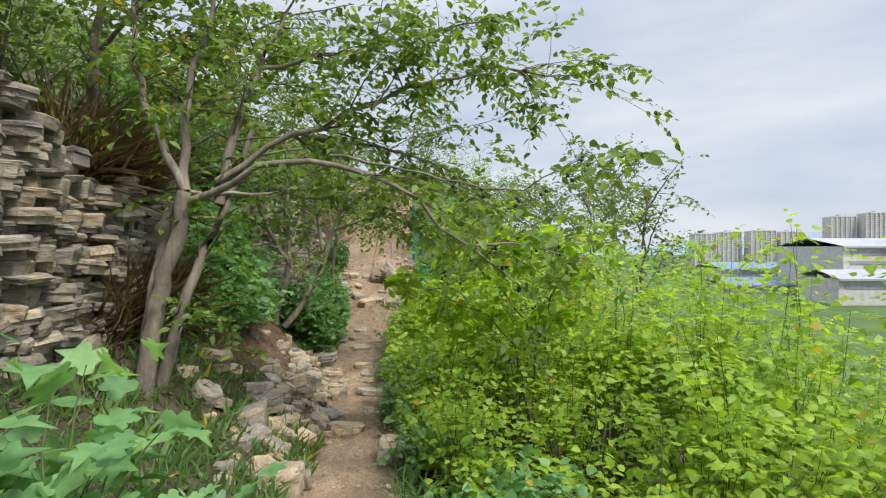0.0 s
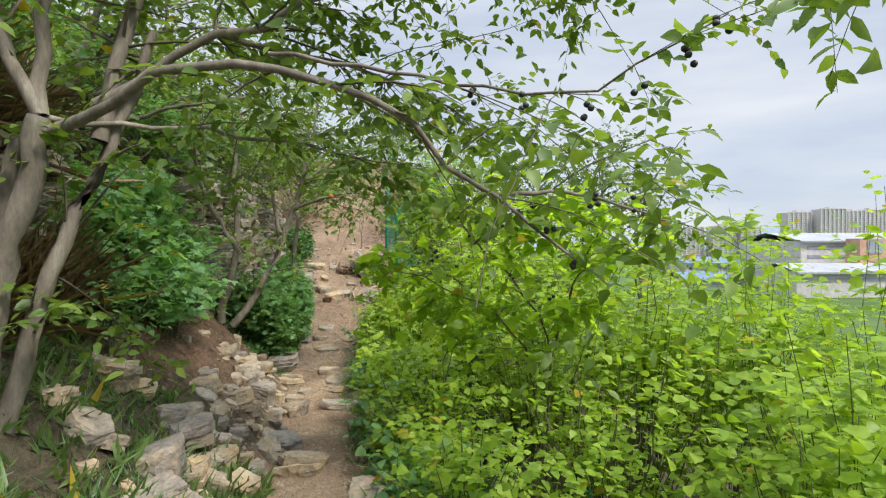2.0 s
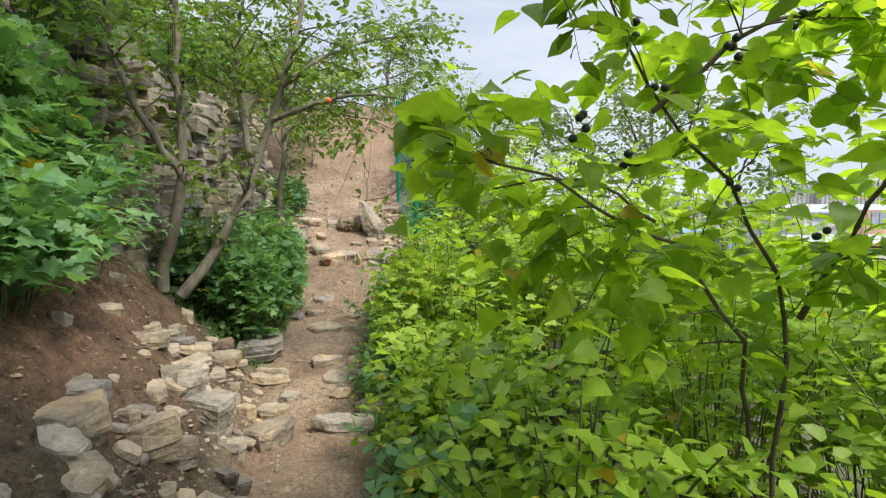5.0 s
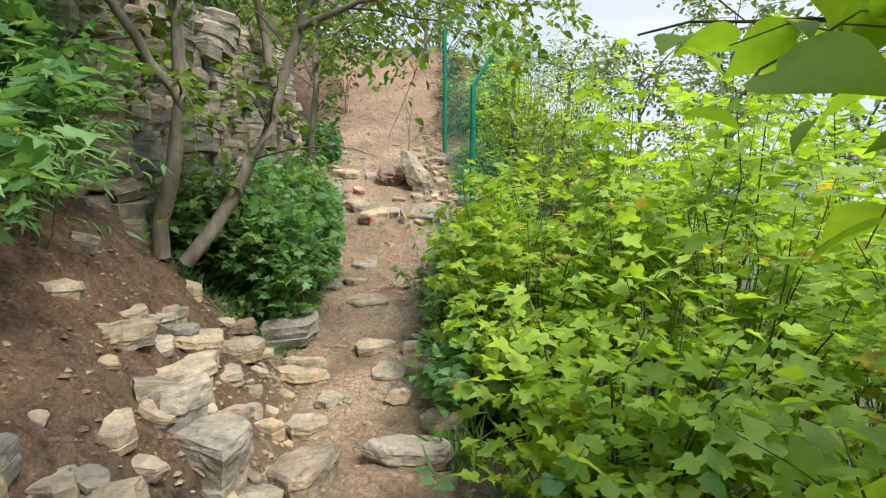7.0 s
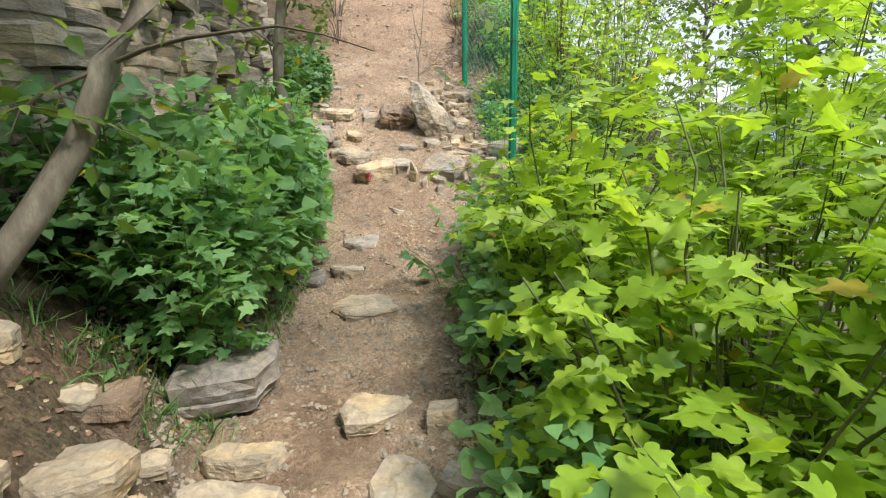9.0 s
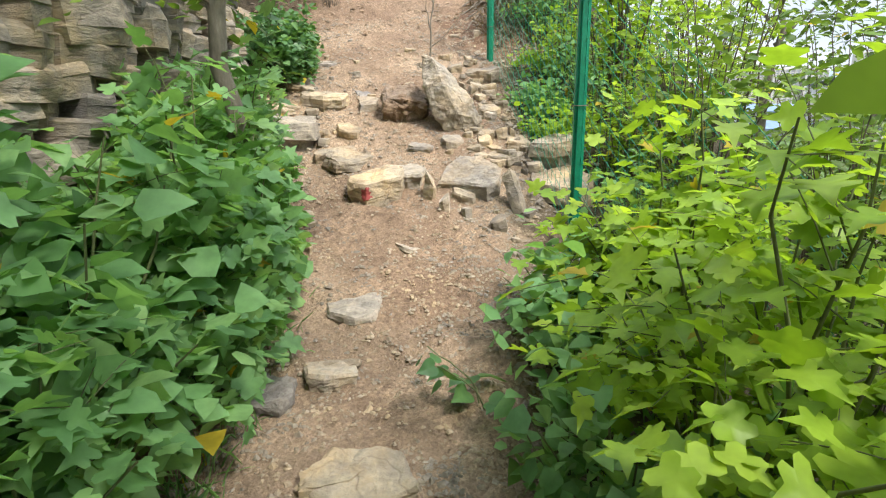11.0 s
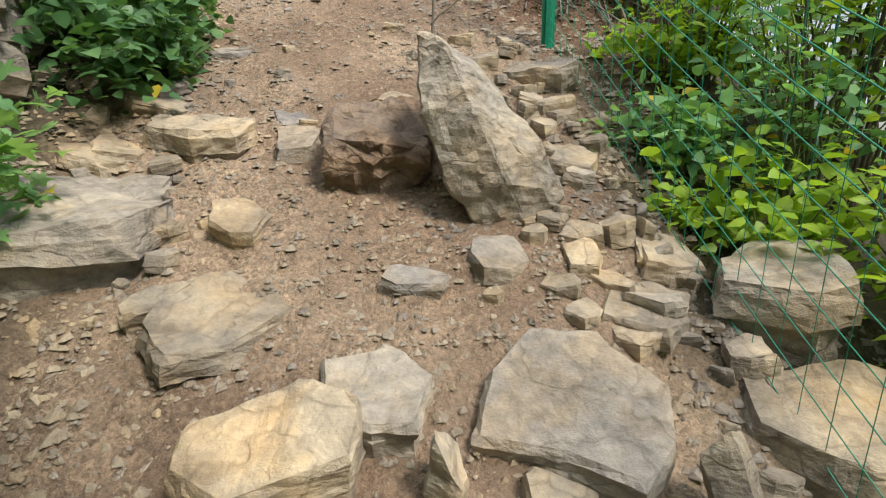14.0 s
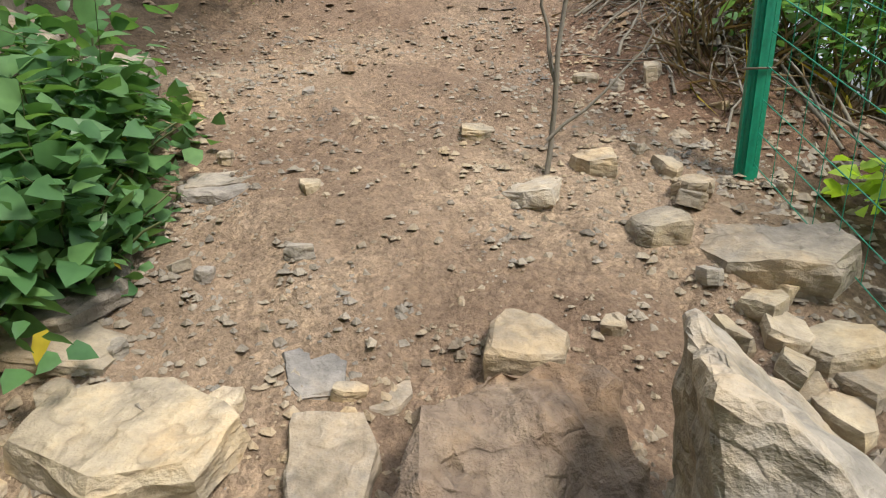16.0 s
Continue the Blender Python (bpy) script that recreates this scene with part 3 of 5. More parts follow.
# ---- far things ----
# the air is clear: distance haze is mixed into these buildings' base colours
M_TOWER = plain_mat("hazed_tower_wall", [(0.3, (0.46, 0.44, 0.45)), (0.7, (0.54, 0.51, 0.52))], 0.05, 0.8, 0.0, 0.1, 0.4)
M_PANE = plain_mat("far_window", [(0.3, (0.24, 0.27, 0.31)), (0.7, (0.30, 0.33, 0.38))], 0.05, 0.3, 0.0, 0.1, 0.4)
M_WHITEROOF = plain_mat("white_roof", [(0.3, (0.26, 0.28, 0.31)), (0.7, (0.34, 0.36, 0.39))], 0.05, 0.7, 0.0, 0.1, 0.3)
M_BLUEROOF = plain_mat("blue_roof", [(0.3, (0.10, 0.17, 0.27)), (0.7, (0.15, 0.22, 0.33))], 0.05, 0.6, 0.0, 0.1, 0.3)
M_RUST = plain_mat("rust_panel", [(0.3, (0.42, 0.24, 0.17)), (0.7, (0.52, 0.32, 0.24))], 0.05, 0.8, 0.0, 0.1, 0.3)
# the hill's distance haze is put into its blue-grey colour
M_HAZED_HILL = plain_mat("hazed_hill", [(0.3, (0.17, 0.23, 0.29)), (0.7, (0.22, 0.28, 0.34))], 0.004, 1.0, 0.0, 0.1, 0.05)


def boxes_mesh(name, boxes, mat, cut=0.0):
    """Blocks given as centre and size, in one mesh."""
    bm = bmesh.new()
    for c, s in boxes:
        bmesh.ops.create_cube(bm, size=1.0, matrix=Matrix.Translation(c) @ Matrix.Diagonal((*s, 1)))
    me = bpy.data.meshes.new(name)
    bm.to_mesh(me)
    bm.free()
    me.materials.append(mat)
    return me


def tower(x, y, w, d, top):
    e = tagged(new("apartment_tower"), "pale pinkish-grey high-rise apartment tower in haze", "building", "apartment towers")
    e.location = (x, y, -26)
    h = top + 26
    bays = max(2, int(w / 7))
    wall = [((x, y, top - h / 2), (w, d, h)), ((x + w * 0.1, y, top + 2), (w * 0.3, d * 0.5, 4)), ((x, y - d / 2, top + 0.5), (w + 1, 1.5, 1.5))]
    for k in range(bays + 1):
        wall.append(((x - w / 2 + k * w / bays, y - d / 2 - 0.8, top - h / 2), (1.6, 1.6, h)))
    part(e, "wall", boxes_mesh("wall", wall, M_TOWER))
    panes = []
    for k in range(bays):
        cx = x - w / 2 + (k + 0.5) * w / bays
        for f in range(int(h / 3.2)):
            panes.append(((cx, y - d / 2 - 0.1, top - 2.2 - f * 3.2), (w / bays * 0.5, 0.3, 1.7)))
    part(e, "windows", boxes_mesh("windows", panes, M_PANE), "stuff")


for x, w, top in ((432, 34, 26), (476, 38, 29), (524, 40, 31), (566, 34, 29), (652, 40, 54), (700, 44, 59), (752, 44, 56), (806, 44, 60)):
    tower(x, 900 + (x * 7) % 50, w, 22, top)


def long_hall(x, y, w, d, top, roof, label, slope=3.0):
    e = tagged(new("factory_hall"), label, "building", "factory halls")
    e.location = (x, y, -26)
    h = top + 26
    part(e, "wall", boxes_mesh("wall", [((x, y, top - h / 2), (w, d, h))], M_TOWER))
    v = [(x - w / 2 - 1, y - d / 2 - 2, top), (x + w / 2 + 1, y - d / 2 - 2, top), (x + w / 2 + 1, y, top + slope), (x - w / 2 - 1, y, top + slope), (x - w / 2 - 1, y + d / 2 + 2, top), (x + w / 2 + 1, y + d / 2 + 2, top),
         (x - w / 2 - 1, y - d / 2 - 2, top - 1), (x + w / 2 + 1, y - d / 2 - 2, top - 1)]
    part(e, "roof", mesh_from("roof", v, [(0, 1, 2, 3), (3, 2, 5, 4), (6, 7, 1, 0)], roof))
    part(e, "windows", boxes_mesh("windows", [((x, y - d / 2 - 0.1, top - 4 - 5 * k), (w * 0.94, 0.4, 1.8)) for k in range(max(1, int(h / 7)))], M_PANE))


long_hall(226, 400, 70, 40, -12, M_BLUEROOF, "long low factory hall with a blue roof", 4)
long_hall(206, 360, 64, 26, -21, M_BLUEROOF, "long low factory hall with a blue roof", 4)
long_hall(285, 335, 130, 60, 3, M_WHITEROOF, "wide white-roofed industrial building", 5)
long_hall(240, 285, 95, 30, -13, M_WHITEROOF, "wide white-roofed industrial building", 4)
hall = tagged(new("gatehouse"), "rust-coloured annex with a dark doorway", "building")
hall.location = (248, 290, -26)
part(hall, "wall", boxes_mesh("wall", [((248, 292, -11), (16, 10, 30))], M_RUST))
part(hall, "doorway", boxes_mesh("doorway", [((246, 286.8, -0.5), (4, 0.6, 7)), ((250.5, 286.8, -0.5), (4, 0.6, 7))], M_PANE))
# a low far ridge, its haze painted in as blue-grey
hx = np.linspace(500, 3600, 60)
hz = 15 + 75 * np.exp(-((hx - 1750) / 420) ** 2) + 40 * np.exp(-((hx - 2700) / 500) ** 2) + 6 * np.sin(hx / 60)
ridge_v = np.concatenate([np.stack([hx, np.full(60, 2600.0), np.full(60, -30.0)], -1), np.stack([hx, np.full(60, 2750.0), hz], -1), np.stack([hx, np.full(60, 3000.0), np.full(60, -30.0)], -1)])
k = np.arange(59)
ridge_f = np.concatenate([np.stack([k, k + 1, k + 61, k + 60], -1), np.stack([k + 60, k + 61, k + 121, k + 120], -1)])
tagged(new("backdrop", mesh_from("backdrop", ridge_v, ridge_f, M_HAZED_HILL, True)), "hazy blue-green far hill ridge", "hill", kind="structure")
# ---- rocks ----
leaning_slab()
stone(300, -1.91, 14.11, 0.51, 0.33, 0.16, 2, -0.01, label="tan block of rock with a red paint mark")
stone(301, -1.69, 14.33, 0.34, 0.39, 0.09, 9, 0.09, mat=M_GREYROCK, label="flat greyish stepping rock on the path")
stone(302, -1.16, 14.27, 0.56, 0.44, 0.14, -19, 0.02, mat=M_GREYROCK, label="broad grey-brown rock across the path")
stone(303, -1.51, 14.07, 0.11, 0.13, 0.17, 8, 0.02, mat=M_GREYROCK, label="narrow upright rock shard wedged in the path")
stone(304, -1.24, 14.07, 0.22, 0.12, 0.08, -19, -0.01)
rock(605, -0.86, 13.99, 0.13, 0.12, 0.23, -20, -24, -26, 0.45, M_ROCK, "tan rock shard leaning at the path edge")
stone(306, -0.45, 14.24, 0.59, 0.42, 0.15, -26, -0.06, label="big squarish tan rock at the path edge")
stone(307, -1.39, 13.86, 0.09, 0.08, 0.09, 7, -0.01, mat=M_GREYROCK)
stone(308, -1.23, 13.85, 0.08, 0.07, 0.07, 5, -0.07, mat=M_GREYROCK)
stone(309, -2.20, 14.60, 0.46, 0.47, 0.10, 25, 0.16, label="long low tan rock step")
stone(310, -2.85, 15.02, 0.77, 0.89, 0.18, 34, 0.30, mat=M_GREYROCK, label="large flat grey rock slab beside the path")
stone(311, -2.26, 15.03, 0.26, 0.30, 0.07, 12, 0.41, label="squared tan rock in the path")
stone(312, -2.55, 15.55, 0.49, 0.37, 0.10, 17, 0.66, label="layered flat tan-grey rock slab")
stone(313, -2.15, 15.53, 0.25, 0.28, 0.09, 22, 0.65, mat=M_GREYROCK)
stone(314, -1.76, 15.40, 0.48, 0.55, 0.21, 10, 0.54, mat=M_BROWNROCK, label="rough reddish-brown rock under the leaning slab", rough=0.085)
stone(315, -1.70, 15.78, 0.24, 0.18, 0.09, -0, 0.81)
stone(316, -0.74, 14.82, 0.22, 0.25, 0.09, 1, 0.30, label="rounded pale tan rock")
stone(317, -0.93, 14.52, 0.21, 0.24, 0.07, -40, 0.20, label="long tan rock plank on rubble")
stone(318, -0.46, 14.65, 0.40, 0.46, 0.19, -18, 0.17, mat=M_GREYROCK)
stone(319, -0.99, 16.06, 0.41, 0.30, 0.11, -15, 0.89, label="pale tan boulder by the fence")
stone(320, -1.28, 16.14, 0.17, 0.13, 0.07, 8, 1.03)
stone(321, -2.45, 13.74, 0.21, 0.17, 0.09, 49, -0.09)
stone(322, -2.35, 13.69, 0.09, 0.07, 0.04, 31, -0.10)
stone(323, -3.11, 16.04, 0.19, 0.14, 0.07, 30, 0.97)
stone(324, -2.94, 15.94, 0.36, 0.42, 0.05, 34, 0.90, label="flat pale tan bedrock slab")
stone(325, -3.19, 15.96, 0.26, 0.19, 0.08, 40, 0.95)
stone(326, -3.01, 15.43, 0.33, 0.38, 0.08, 35, 0.59)
stone(327, -2.92, 15.52, 0.25, 0.28, 0.05, 23, 0.67)
stone(328, -2.73, 15.22, 0.27, 0.31, 0.06, 20, 0.50, mat=M_GREYROCK)
stone(329, -2.49, 14.97, 0.13, 0.15, 0.06, 1, 0.44)
stone(330, -2.42, 14.66, 0.25, 0.15, 0.06, 37, 0.28)
stone(331, -3.11, 15.68, 0.13, 0.15, 0.07, 43, 0.79)
stone(332, -2.72, 16.52, 0.26, 0.20, 0.03, 17, 1.14, mat=M_GREYROCK)
stone(333, -1.59, 14.69, 0.28, 0.11, 0.03, 2, 0.34, mat=M_GREYROCK, label="thin grey rock edge across the path")
stone(334, -1.32, 14.79, 0.22, 0.25, 0.07, -3, 0.34, mat=M_GREYROCK)
stone(335, -1.35, 14.65, 0.08, 0.07, 0.03, -19, 0.31)
stone(336, -1.14, 14.66, 0.14, 0.08, 0.04, -27, 0.33)
stone(337, -0.86, 14.59, 0.25, 0.10, 0.08, -37, 0.26, mat=M_GREYROCK)
stone(338, -1.08, 14.57, 0.12, 0.11, 0.05, -38, 0.26)
stone(339, -0.79, 14.52, 0.14, 0.06, 0.04, -41, 0.21)
stone(340, -1.02, 14.89, 0.17, 0.10, 0.05, -21, 0.42)
stone(341, -1.04, 14.78, 0.14, 0.16, 0.06, -9, 0.36)
stone(342, -0.96, 14.70, 0.15, 0.08, 0.04, -22, 0.32)
stone(343, -1.18, 14.91, 0.12, 0.08, 0.04, -23, 0.43)
stone(344, -1.19, 15.00, 0.08, 0.09, 0.04, -34, 0.45)
stone(345, -0.93, 15.70, 0.18, 0.20, 0.06, -27, 0.77)
stone(346, -0.83, 15.53, 0.15, 0.17, 0.05, -32, 0.67)
stone(347, -0.96, 15.32, 0.19, 0.22, 0.07, -23, 0.60)
stone(348, -0.99, 15.49, 0.14, 0.17, 0.05, -10, 0.64)
stone(349, -1.06, 15.81, 0.12, 0.13, 0.05, -13, 0.85)
stone(350, -1.08, 15.68, 0.10, 0.12, 0.04, -4, 0.76)
stone(351, -0.73, 15.79, 0.14, 0.16, 0.05, -11, 0.75)
stone(352, -2.72, 16.44, 0.27, 0.22, 0.04, 20, 1.10, mat=M_GREYROCK)
stone(353, -2.68, 16.04, 0.08, 0.09, 0.04, 28, 0.97)
stone(354, -2.59, 16.01, 0.06, 0.05, 0.03, 26, 0.97, mat=M_GREYROCK)
stone(355, -2.33, 16.07, 0.09, 0.05, 0.03, 8, 1.02, mat=M_GREYROCK)
stone(356, -2.37, 16.39, 0.08, 0.09, 0.03, 7, 1.15)
stone(357, -2.41, 15.64, 0.10, 0.06, 0.03, 8, 0.78)
stone(358, -2.13, 15.69, 0.09, 0.05, 0.03, 11, 0.78)
stone(359, -1.87, 15.59, 0.07, 0.06, 0.03, 24, 0.74)
stone(360, -1.79, 16.77, 0.16, 0.19, 0.04, -8, 1.28)
stone(361, -1.60, 16.42, 0.22, 0.25, 0.06, -28, 1.08, mat=M_GREYROCK)
stone(362, -1.37, 16.55, 0.19, 0.22, 0.06, -5, 1.17)
stone(363, -3.79, 17.13, 0.30, 0.22, 0.17, 39, 1.58, label="large tan rock above the path")
stone(364, -3.43, 17.19, 0.36, 0.27, 0.13, 12, 1.45, mat=M_GREYROCK, label="large grey rock above the path")
stone(365, -2.88, 15.80, 0.32, 0.37, 0.05, 48, 0.83, label="flat pale tan bedrock slab")
stone(366, -2.22, 15.75, 0.19, 0.22, 0.04, 47, 0.77, mat=M_GREYROCK, label="tilted dark grey bedrock edge in the path")
stone(367, -2.04, 15.71, 0.12, 0.14, 0.03, 15, 0.75, mat=M_GREYROCK)
stone(368, -1.48, 15.83, 0.07, 0.07, 0.03, -16, 0.88)
stone(369, -1.08, 15.89, 0.13, 0.15, 0.05, -49, 0.89)
stone(370, -0.95, 15.77, 0.21, 0.24, 0.08, -55, 0.80)
stone(371, -1.03, 15.61, 0.13, 0.13, 0.06, -51, 0.73)
stone(372, -3.07, 15.93, 0.12, 0.14, 0.05, 40, 0.93)
stone(373, -2.12, 15.63, 0.05, 0.05, 0.03, 19, 0.74)
stone(374, -1.91, 12.82, 0.39, 0.34, 0.03, 18, -0.41, mat=M_GREYROCK, label="flat tan stepping stone")
stone(375, -1.94, 12.29, 0.28, 0.12, 0.03, 16, -0.49)
stone(376, -1.60, 13.50, 0.26, 0.30, 0.05, -1, -0.27, mat=M_GREYROCK, label="half-buried tan rock in the trodden path")
stone(377, -0.75, 14.85, 0.22, 0.25, 0.09, -11, 0.31)
stone(378, -0.88, 14.60, 0.27, 0.32, 0.07, -17, 0.20)
stone(379, -2.20, 12.08, 0.27, 0.31, 0.05, 22, -0.54, mat=M_GREYROCK)
stone(380, -1.93, 12.22, 0.28, 0.22, 0.04, 13, -0.50, mat=M_GREYROCK)
stone(381, -1.80, 11.57, 0.27, 0.17, 0.03, 13, -0.56)
stone(382, -2.78, 11.12, 0.15, 0.10, 0.07, 39, -0.46, mat=M_GREYROCK)
stone(383, -2.18, 8.24, 0.26, 0.14, 0.12, 32, -0.29, label="large squarish tan rock on the bank")
stone(384, -2.21, 8.42, 0.47, 0.19, 0.12, 24, -0.31, mat=M_GREYROCK, label="large flat tan rock slab on the bank")
stone(385, -2.07, 8.53, 0.15, 0.07, 0.04, 28, -0.46)
stone(386, -1.95, 8.93, 0.20, 0.13, 0.07, 8, -0.72)
stone(387, -1.78, 9.13, 0.28, 0.27, 0.05, 7, -0.81)
stone(388, -2.03, 8.72, 0.15, 0.14, 0.08, 0, -0.55)
stone(389, -2.33, 8.98, 0.24, 0.24, 0.08, 17, -0.35)
stone(390, -2.24, 9.17, 0.17, 0.19, 0.07, 33, -0.49, mat=M_GREYROCK)
stone(391, -2.43, 9.18, 0.33, 0.38, 0.11, 14, -0.34)
stone(392, -2.34, 9.56, 0.35, 0.28, 0.08, 12, -0.47)
stone(393, -2.46, 10.00, 0.24, 0.27, 0.16, 2, -0.50, mat=M_BROWNROCK)
stone(394, -2.63, 9.16, 0.25, 0.28, 0.06, 28, -0.13, mat=M_GREYROCK)
stone(395, -2.61, 8.80, 0.20, 0.23, 0.04, 37, -0.00)
stone(396, -2.46, 8.77, 0.20, 0.23, 0.07, 18, -0.18, mat=M_GREYROCK)
stone(397, -2.29, 8.66, 0.24, 0.18, 0.05, 16, -0.30, mat=M_GREYROCK)
stone(398, -1.97, 9.80, 0.41, 0.26, 0.09, 11, -0.77)
stone(399, -2.01, 10.10, 0.37, 0.22, 0.07, 15, -0.77)
stone(400, -2.28, 10.68, 0.65, 0.75, 0.12, 10, -0.65, mat=M_GREYROCK, label="big flat grey rock slab at the path edge")
stone(401, -1.72, 9.59, 0.21, 0.24, 0.03, 11, -0.81, mat=M_GREYROCK)
stone(402, -1.35, 9.97, 0.28, 0.28, 0.03, 4, -0.77, mat=M_GREYROCK)
stone(403, -1.07, 9.93, 0.31, 0.22, 0.06, 3, -0.75, mat=M_GREYROCK)
stone(404, -1.24, 9.57, 0.20, 0.22, 0.03, 2, -0.79)
stone(405, -1.51, 10.42, 0.32, 0.36, 0.05, 6, -0.71)
stone(406, -1.19, 10.36, 0.18, 0.21, 0.07, 1, -0.69)
stone(407, -0.93, 9.22, 0.32, 0.35, 0.09, -25, -0.82, mat=M_GREYROCK, label="dark angular rock at the path edge")
stone(408, -1.72, 11.55, 0.45, 0.32, 0.05, 7, -0.60)
stone(409, -2.75, 9.88, 0.14, 0.16, 0.10, 52, -0.13)
stone(410, -2.04, 8.97, 0.12, 0.09, 0.05, 22, -0.62, mat=M_GREYROCK)
stone(411, -2.25, 7.17, 0.38, 0.42, 0.13, 21, -0.19, label="large flat tan rock slab on the bank")
stone(412, -2.02, 7.43, 0.41, 0.31, 0.12, 19, -0.38)
stone(413, -1.94, 8.16, 0.32, 0.37, 0.19, -8, -0.55, mat=M_GREYROCK, label="big angular grey rock on the rubble bank")
stone(414, -2.15, 8.27, 0.32, 0.36, 0.12, 32, -0.33, mat=M_GREYROCK, label="angular tan and grey rock on the rubble bank")
stone(415, -1.88, 7.49, 0.28, 0.17, 0.08, 23, -0.46)
stone(416, -2.35, 7.42, 0.16, 0.19, 0.06, 12, -0.04)
stone(417, -2.14, 7.50, 0.16, 0.18, 0.08, 27, -0.25)
stone(418, -1.64, 8.52, 0.34, 0.40, 0.10, -2, -0.78)
stone(419, -1.12, 8.82, 0.52, 0.22, 0.08, 4, -0.83, mat=M_GREYROCK, label="flat dark stone forming a step")
stone(420, -0.66, 8.29, 0.35, 0.22, 0.08, -1, -0.88)
stone(421, -1.75, 8.06, 0.15, 0.17, 0.09, -15, -0.68, mat=M_GREYROCK)
stone(422, -2.14, 7.83, 0.15, 0.17, 0.07, 9, -0.21)
stone(423, -2.67, 7.84, 0.15, 0.17, 0.06, 17, 0.24, mat=M_GREYROCK)
stone(424, -2.72, 8.43, 0.21, 0.24, 0.06, 29, 0.20)
stone(425, -2.93, 8.97, 0.16, 0.19, 0.08, 20, 0.35)
stone(426, -2.62, 9.25, 0.22, 0.25, 0.07, 23, -0.13)
stone(427, -2.50, 8.51, 0.34, 0.28, 0.07, 16, -0.04)
stone(428, -3.14, 8.49, 0.30, 0.34, 0.05, 33, 0.56)
stone(429, -1.85, 7.98, 0.10, 0.11, 0.08, 43, -0.58, mat=M_GREYROCK)
rock(512, -1.84, 5.33, 0.30, 0.36, 0.22, 10, up=0.4, mat=M_GREYROCK, label="grey angular rock among weeds")
rock(513, -1.15, 6.62, 0.48, 0.28, 0.09, 0, up=0.3)
rock(514, -1.47, 7.16, 0.36, 0.43, 0.13, 20, up=0.35, mat=M_GREYROCK)
rock(515, -1.71, 5.47, 0.28, 0.34, 0.10, 0, up=0.35)
rock(516, -1.70, 6.06, 0.28, 0.34, 0.10, 10, up=0.35)
rock(517, -1.51, 6.24, 0.24, 0.29, 0.09, 10, up=0.3, mat=M_GREYROCK)
rock(518, -0.40, 6.09, 0.34, 0.26, 0.16, 20, up=0.35, mat=M_GREYROCK)
rock(519, -2.53, 6.08, 0.46, 0.32, 0.17, 0, up=0.4)
rock(520, -2.47, 5.30, 0.30, 0.35, 0.11, 0, up=0.4)
rock(521, -0.22, 6.56, 0.37, 0.30, 0.17, 20, up=0.35, mat=M_GREYROCK)
rock(522, -1.93, 6.04, 0.39, 0.46, 0.14, 0, up=0.4, mat=M_GREYROCK)
rock(524, -1.74, 4.82, 0.21, 0.25, 0.10, 0, up=0.4, mat=M_GREYROCK)
rock(525, -1.27, 4.43, 0.31, 0.35, 0.17, 0, up=0.4, mat=M_GREYROCK)
rock(527, -1.17, 6.39, 0.49, 0.19, 0.09, 0, up=0.25)
rock(528, -0.47, 5.53, 0.47, 0.45, 0.22, 0, up=0.35, mat=M_GREYROCK)
rock(529, -1.64, 4.19, 0.18, 0.22, 0.12, 0, up=0.4, mat=M_GREYROCK)
# ---- plants ----
LIME = "lime-green leafy bush with lobed leaves beside the path"
OLIVE = "tall olive-green thicket bush behind the fence"
GREEN = "dark green leafy shrub on the bank"
